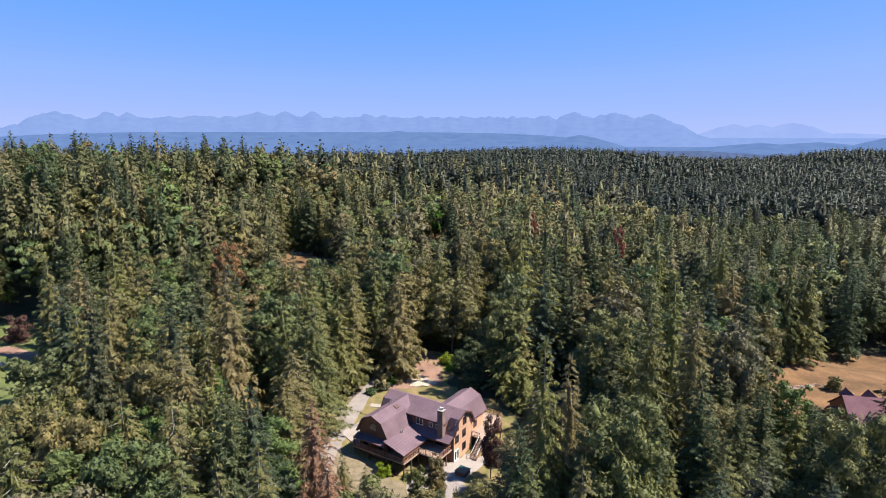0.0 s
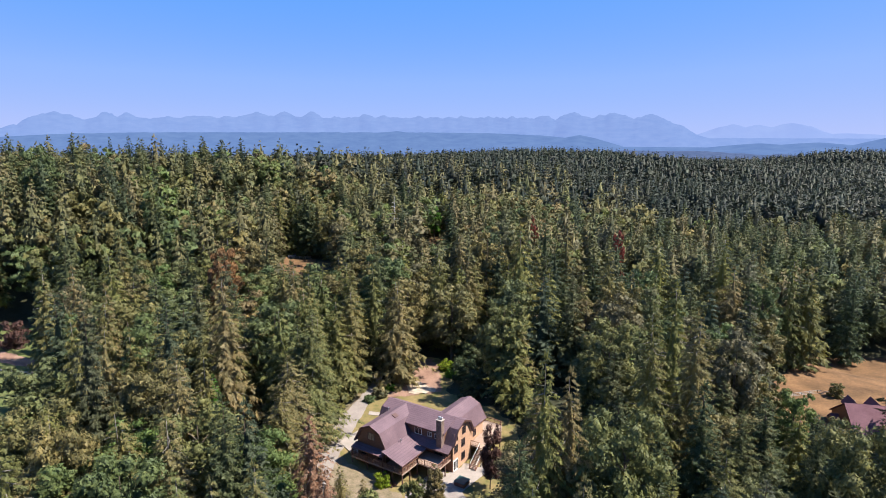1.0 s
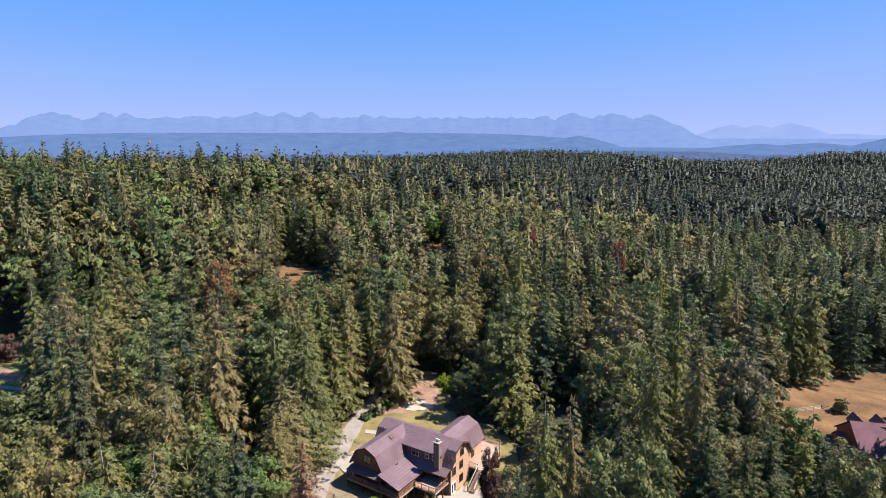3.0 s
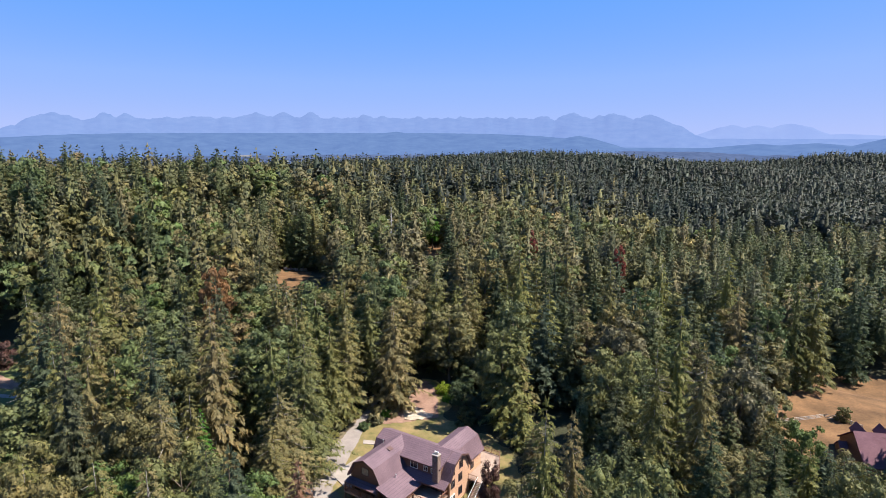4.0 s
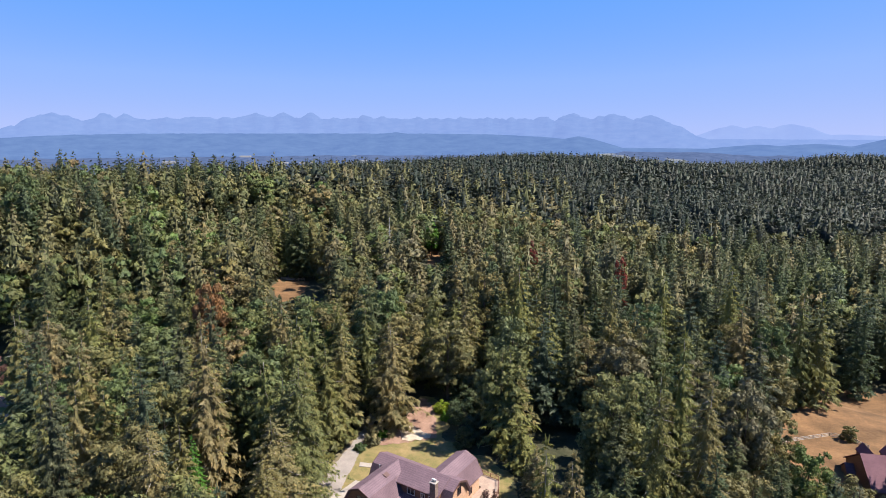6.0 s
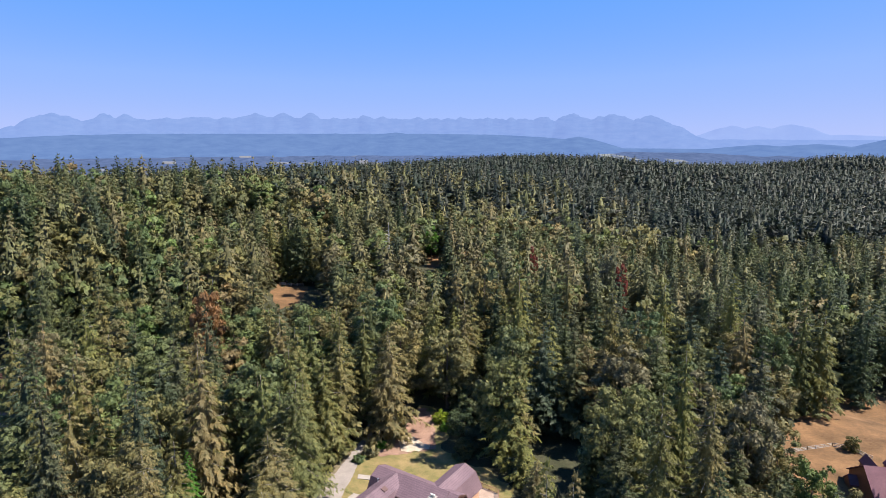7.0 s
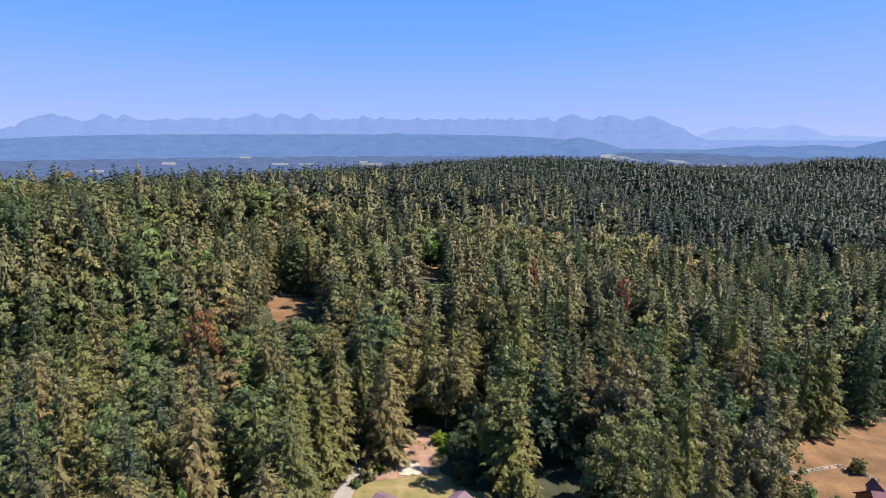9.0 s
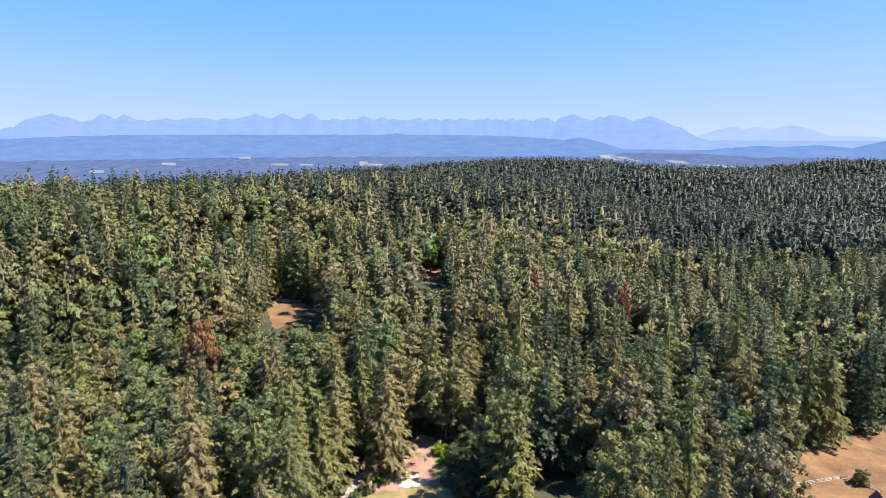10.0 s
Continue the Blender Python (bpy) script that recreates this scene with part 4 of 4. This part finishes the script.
for sx in (15.8, 17.08):
    part("handrail", prism([(2.6, 5.05), (2.6, 4.95), (-1.3, 2.35), (-1.3, 2.45)], 0, sx - 0.04, sx + 0.04), M_WHITE, house)
    for sy in (2.5, 0.6, -1.25):
        zb = 3.9 + (sy - 2.6) * 0.62
        part("rail_post", box_bm(sx - 0.05, sx + 0.05, sy - 0.05, sy + 0.05, zb - 0.2, zb + 1.1), M_RAIL, house)


# ---- yard ----
def local_poly(points):
    return [tuple((HOUSE_AT @ Vector((x, y, 0)))[:2]) for x, y in points]


def slab(name, poly, z, thick, mat, label, category):
    tagged(part(name, prism(poly, 2, z - thick, z), mat), label, category, kind="structure")


slab("patio", local_poly([(8.0, -10.2), (18.4, -9.2), (19.2, -0.2), (17.6, 2.2), (13.0, 2.2), (13.0, -4.4), (8.0, -4.4)]), 1.42, 0.5, M_CONCRETE, "pale concrete patio behind the house", "patio")
slab("garage_apron", local_poly([(-3.7, -12.0), (-3.7, 0.6), (-10.6, -1.2), (-10.6, -9.4)]), 3.0, 1.2, M_CONCRETE, "pale concrete apron by the house", "paving")
slab("step_slab", [(-17, 128.9), (-13.8, 128.2), (-13.7, 126.7), (-16.9, 127.2)], 3.1, 0.5, M_CONCRETE, "small pale concrete slab on the lawn", "paving")
patch("driveway", [(-17.6, 150), (-18.0, 143.5), (-20.2, 135.6), (-22.7, 127.7), (-24.6, 122), (-25.5, 113), (-26, 98), (-21.5, 98), (-20.5, 112), (-19.3, 121.0), (-18.0, 127.7), (-17.4, 136.9), (-15.8, 144.8), (-15.2, 150)],
      M_GRAVEL, 0.16, "pale gravel driveway", "driveway", 0.7, 0.25)
patch("wood_chips", [(-8.6, 138.4), (-9.2, 141), (-8.2, 143.8), (-6.4, 144.6), (-4.7, 141.5), (-2.2, 139.7), (-3.5, 138.0)], M_CHIPS, 0.24, "pale scattered wood chips on bare earth", "wood chips", 0.4, 1.1)
patch("path", [(-4, 103), (3, 101.5), (4, 98), (-1, 92), (-6, 92), (-7, 99)], M_GRAVEL, 0.12, "worn gravel path below the deck", "path", 0.5, 0.3)

tub = tagged(new("hot_tub"), "hot tub with a teal cover on the patio", "hot tub")
tub.matrix_world = HOUSE_AT @ pose(17.3, -6.6, 1.42)
part("shell", box_bm(-1.1, 1.1, -1.1, 1.1, 0, 0.85, bevel=0.15), M_TRIM, tub)
part("cover", box_bm(-1.16, 1.16, -1.16, 1.16, 0.85, 0.98, bevel=0.05), M_TEAL, tub)

def bush(x, y, h, r, mat, label, n=900, size=0.3):
    v, f = broadleaf(h, r, -0.15 * h, 26, int(n * 2.2), size * 0.8)
    g = land1(x, y)
    ob = new("bush")
    ob.matrix_world = pose(x, y, g)
    new("leaves", mesh_of("bush_leaves", v, f, mat)).parent = ob
    new("stem", trunk_mesh("bush_stem", h * 0.7, 0.06, M_BARK, 4, r * 0.7, 0.2, 1.2)).parent = ob
    return tagged(ob, label, "bush")


bush(-11.3, 101.6, 2.8, 2.0, M_BUSH, "bright yellow-green rounded bush by the deck", 1300, 0.26)
bush(-15.2, 136.5, 2.6, 2.2, M_MAPLE, "green bush beside the driveway")
bush(-13.2, 139.5, 2.4, 1.6, M_GREEN, "light green bush beside the driveway")
bush(0.6, 150.5, 3.2, 2.4, M_BUSH, "light green bush at the forest edge")
bush(2.0, 147.0, 2.0, 1.8, M_GREEN, "low green bush at the forest edge")
bush(-17.6, 134.0, 1.6, 1.5, M_MAPLE, "low green bush beside the driveway")
for bx, by, bh, br in ((5.6, 143.5, 8.0, 4.0), (8.5, 138, 7.0, 3.6), (6.0, 136, 4.5, 2.8), (7.5, 150, 9.0, 4.2), (10.5, 145, 9.5, 4.0), (5.5, 157, 8.0, 3.8), (10, 154, 9.0, 4.0)):
    bush(bx, by, bh, br, M_FIR, "dark green overgrown bush at the forest edge", 1500, 0.45)
for bx, by, bh, br in ((20, 121, 6.0, 3.2), (17, 127, 6.5, 3.2), (21, 114, 5.0, 3.0), (18.5, 108, 4.0, 2.6)):
    bush(bx, by, bh, br, M_FIR, "dark green overgrown bush beside the house", 1300, 0.42)
bush(-7.0, 100.8, 1.2, 1.0, M_MAPLE, "low grey-green shrub below the deck", 500, 0.2)
bush(-9.5, 101.8, 1.1, 1.0, M_PLUM, "low reddish shrub below the deck", 500, 0.2)
bush(101.7, 146.8, 4.6, 2.2, M_MAPLE, "small young tree beside the field fence", 1300, 0.35)
bush(-125.5, 167.8, 9.0, 5.0, M_PLUM, "dark purple plum tree on the lawn", 1800, 0.6)

# ---- the neighbour's house at the field ----
house2 = tagged(new("farm_house"), "low house with a purple-brown metal roof and gables", "house")
house2.matrix_world = pose(91.5, 128.5, -2.6, 0, 0, -12)


def gable_block(x0, x1, y0, y1, eave, top, along, over=0.45):
    """A wing: walls and a pitched roof skin, ridge along x or y."""
    if along == "x":
        c, w = (y0 + y1) / 2, (y1 - y0) / 2
        part("wall", prism([(y0, 0), (y0, eave), (c, top - 0.15), (y1, eave), (y1, 0)], 0, x0, x1), M_SHADEWALL, house2)
        k = (top - eave) / w
        o = [(y0 - over, eave - over * k), (c, top), (y1 + over, eave - over * k)]
        part("roof", prism([(a, b + 0.1) for a, b in o] + [(a, b - 0.1) for a, b in o][::-1], 0, x0 - over, x1 + over), M_ROOF2, house2)
    else:
        c, w = (x0 + x1) / 2, (x1 - x0) / 2
        part("wall", prism([(x0, 0), (x0, eave), (c, top - 0.15), (x1, eave), (x1, 0)], 1, y0, y1), M_SHADEWALL, house2)
        k = (top - eave) / w
        o = [(x0 - over, eave - over * k), (c, top), (x1 + over, eave - over * k)]
        part("roof", prism([(a, b + 0.1) for a, b in o] + [(a, b - 0.1) for a, b in o][::-1], 1, y0 - over, y1 + over), M_ROOF2, house2)


M_ROOF2 = mottled("purple_brown_roofing", (0.125, 0.066, 0.080), (0.168, 0.092, 0.108), 0.4, 6, 0.9, 0.01, stretch=(1, 1, 3), spec=0.08)
gable_block(0, 20, -6.5, 6.5, 3.4, 7.9, "x")
gable_block(7.2, 13.2, -10, 0, 3.3, 7.2, "y")
gable_block(2.2, 4.4, 2.5, 7.2, 5.4, 6.9, "y", 0.2)
gable_block(7.0, 9.2, 2.5, 7.2, 5.4, 6.9, "y", 0.2)
gable_block(-1.6, 0, 1.5, 4.6, 2.4, 3.8, "x", 0.2)

# ---- fences ----
M_FENCE = mottled("weathered_fence_wood", (0.42, 0.38, 0.34), (0.58, 0.54, 0.49), 1, 8, 0.85, 0.01)


def fence(points, label, h=1.25):
    """A three-rail fence: posts and rails, each a part."""
    top = tagged(new("fence"), label, "fence")
    top.matrix_world = pose(*points[0], land1(*points[0]))
    inv = top.matrix_world.inverted()
    for (x0, y0), (x1, y1) in zip(points, points[1:]):
        n = max(1, round(math.hypot(x1 - x0, y1 - y0) / 2.4))
        row = [Vector((x0 + (x1 - x0) * k / n, y0 + (y1 - y0) * k / n, 0)) for k in range(n + 1)]
        for c in row:
            c.z = land1(c.x, c.y)
            part("post", box_bm(-0.07, 0.07, -0.07, 0.07, -0.3, h, bevel=0.015), M_FENCE, top).matrix_local = inv @ pose(*c)
        for a, c in zip(row, row[1:]):
            d = c - a
            m = Matrix.Translation(a) @ d.to_track_quat("X", "Z").to_matrix().to_4x4()
            for z in (0.35, 0.72, 1.1):
                part("rail", box_bm(0, d.length, -0.025, 0.025, z - 0.07, z + 0.07), M_FENCE, top).matrix_local = inv @ m
    return top


fence([(84.2, 145.1), (91, 147.2), (98.4, 149.2), (101.6, 148), (104, 143)], "weathered grey three-rail field fence")
fence([(-67.5, 256.5), (-58, 258)], "weathered grey paddock fence")

# ---- bare dead tree ----
snag = tagged(new("dead_tree"), "bare grey dead conifer among green trees", "tree")
snag.matrix_world = pose(-19.8, 238.2, land1(-19.8, 238.2))
new("trunk", trunk_mesh("snag_trunk", 32, 0.45, M_SNAG, 34, 4.2, 0.35, -0.2)).parent = snag
# ---- buildings down in the valley ----
for x, y, w, d, h in ((-844, 3150, 80, 30, 8), (-710, 3150, 66, 28, 8), (-383, 3150, 90, 34, 10), (-420, 3220, 40, 26, 16), (-1150, 3540, 60, 30, 9), (-1390, 3080, 60, 26, 12), (-330, 3110, 40, 20, 12), (-1490, 2610, 50, 24, 10)):
    ob = tagged(new("farm_building"), "pale low farm building far down in the valley", "building", "buildings in the valley")
    ob.matrix_world = pose(x, y, land1(x, y))
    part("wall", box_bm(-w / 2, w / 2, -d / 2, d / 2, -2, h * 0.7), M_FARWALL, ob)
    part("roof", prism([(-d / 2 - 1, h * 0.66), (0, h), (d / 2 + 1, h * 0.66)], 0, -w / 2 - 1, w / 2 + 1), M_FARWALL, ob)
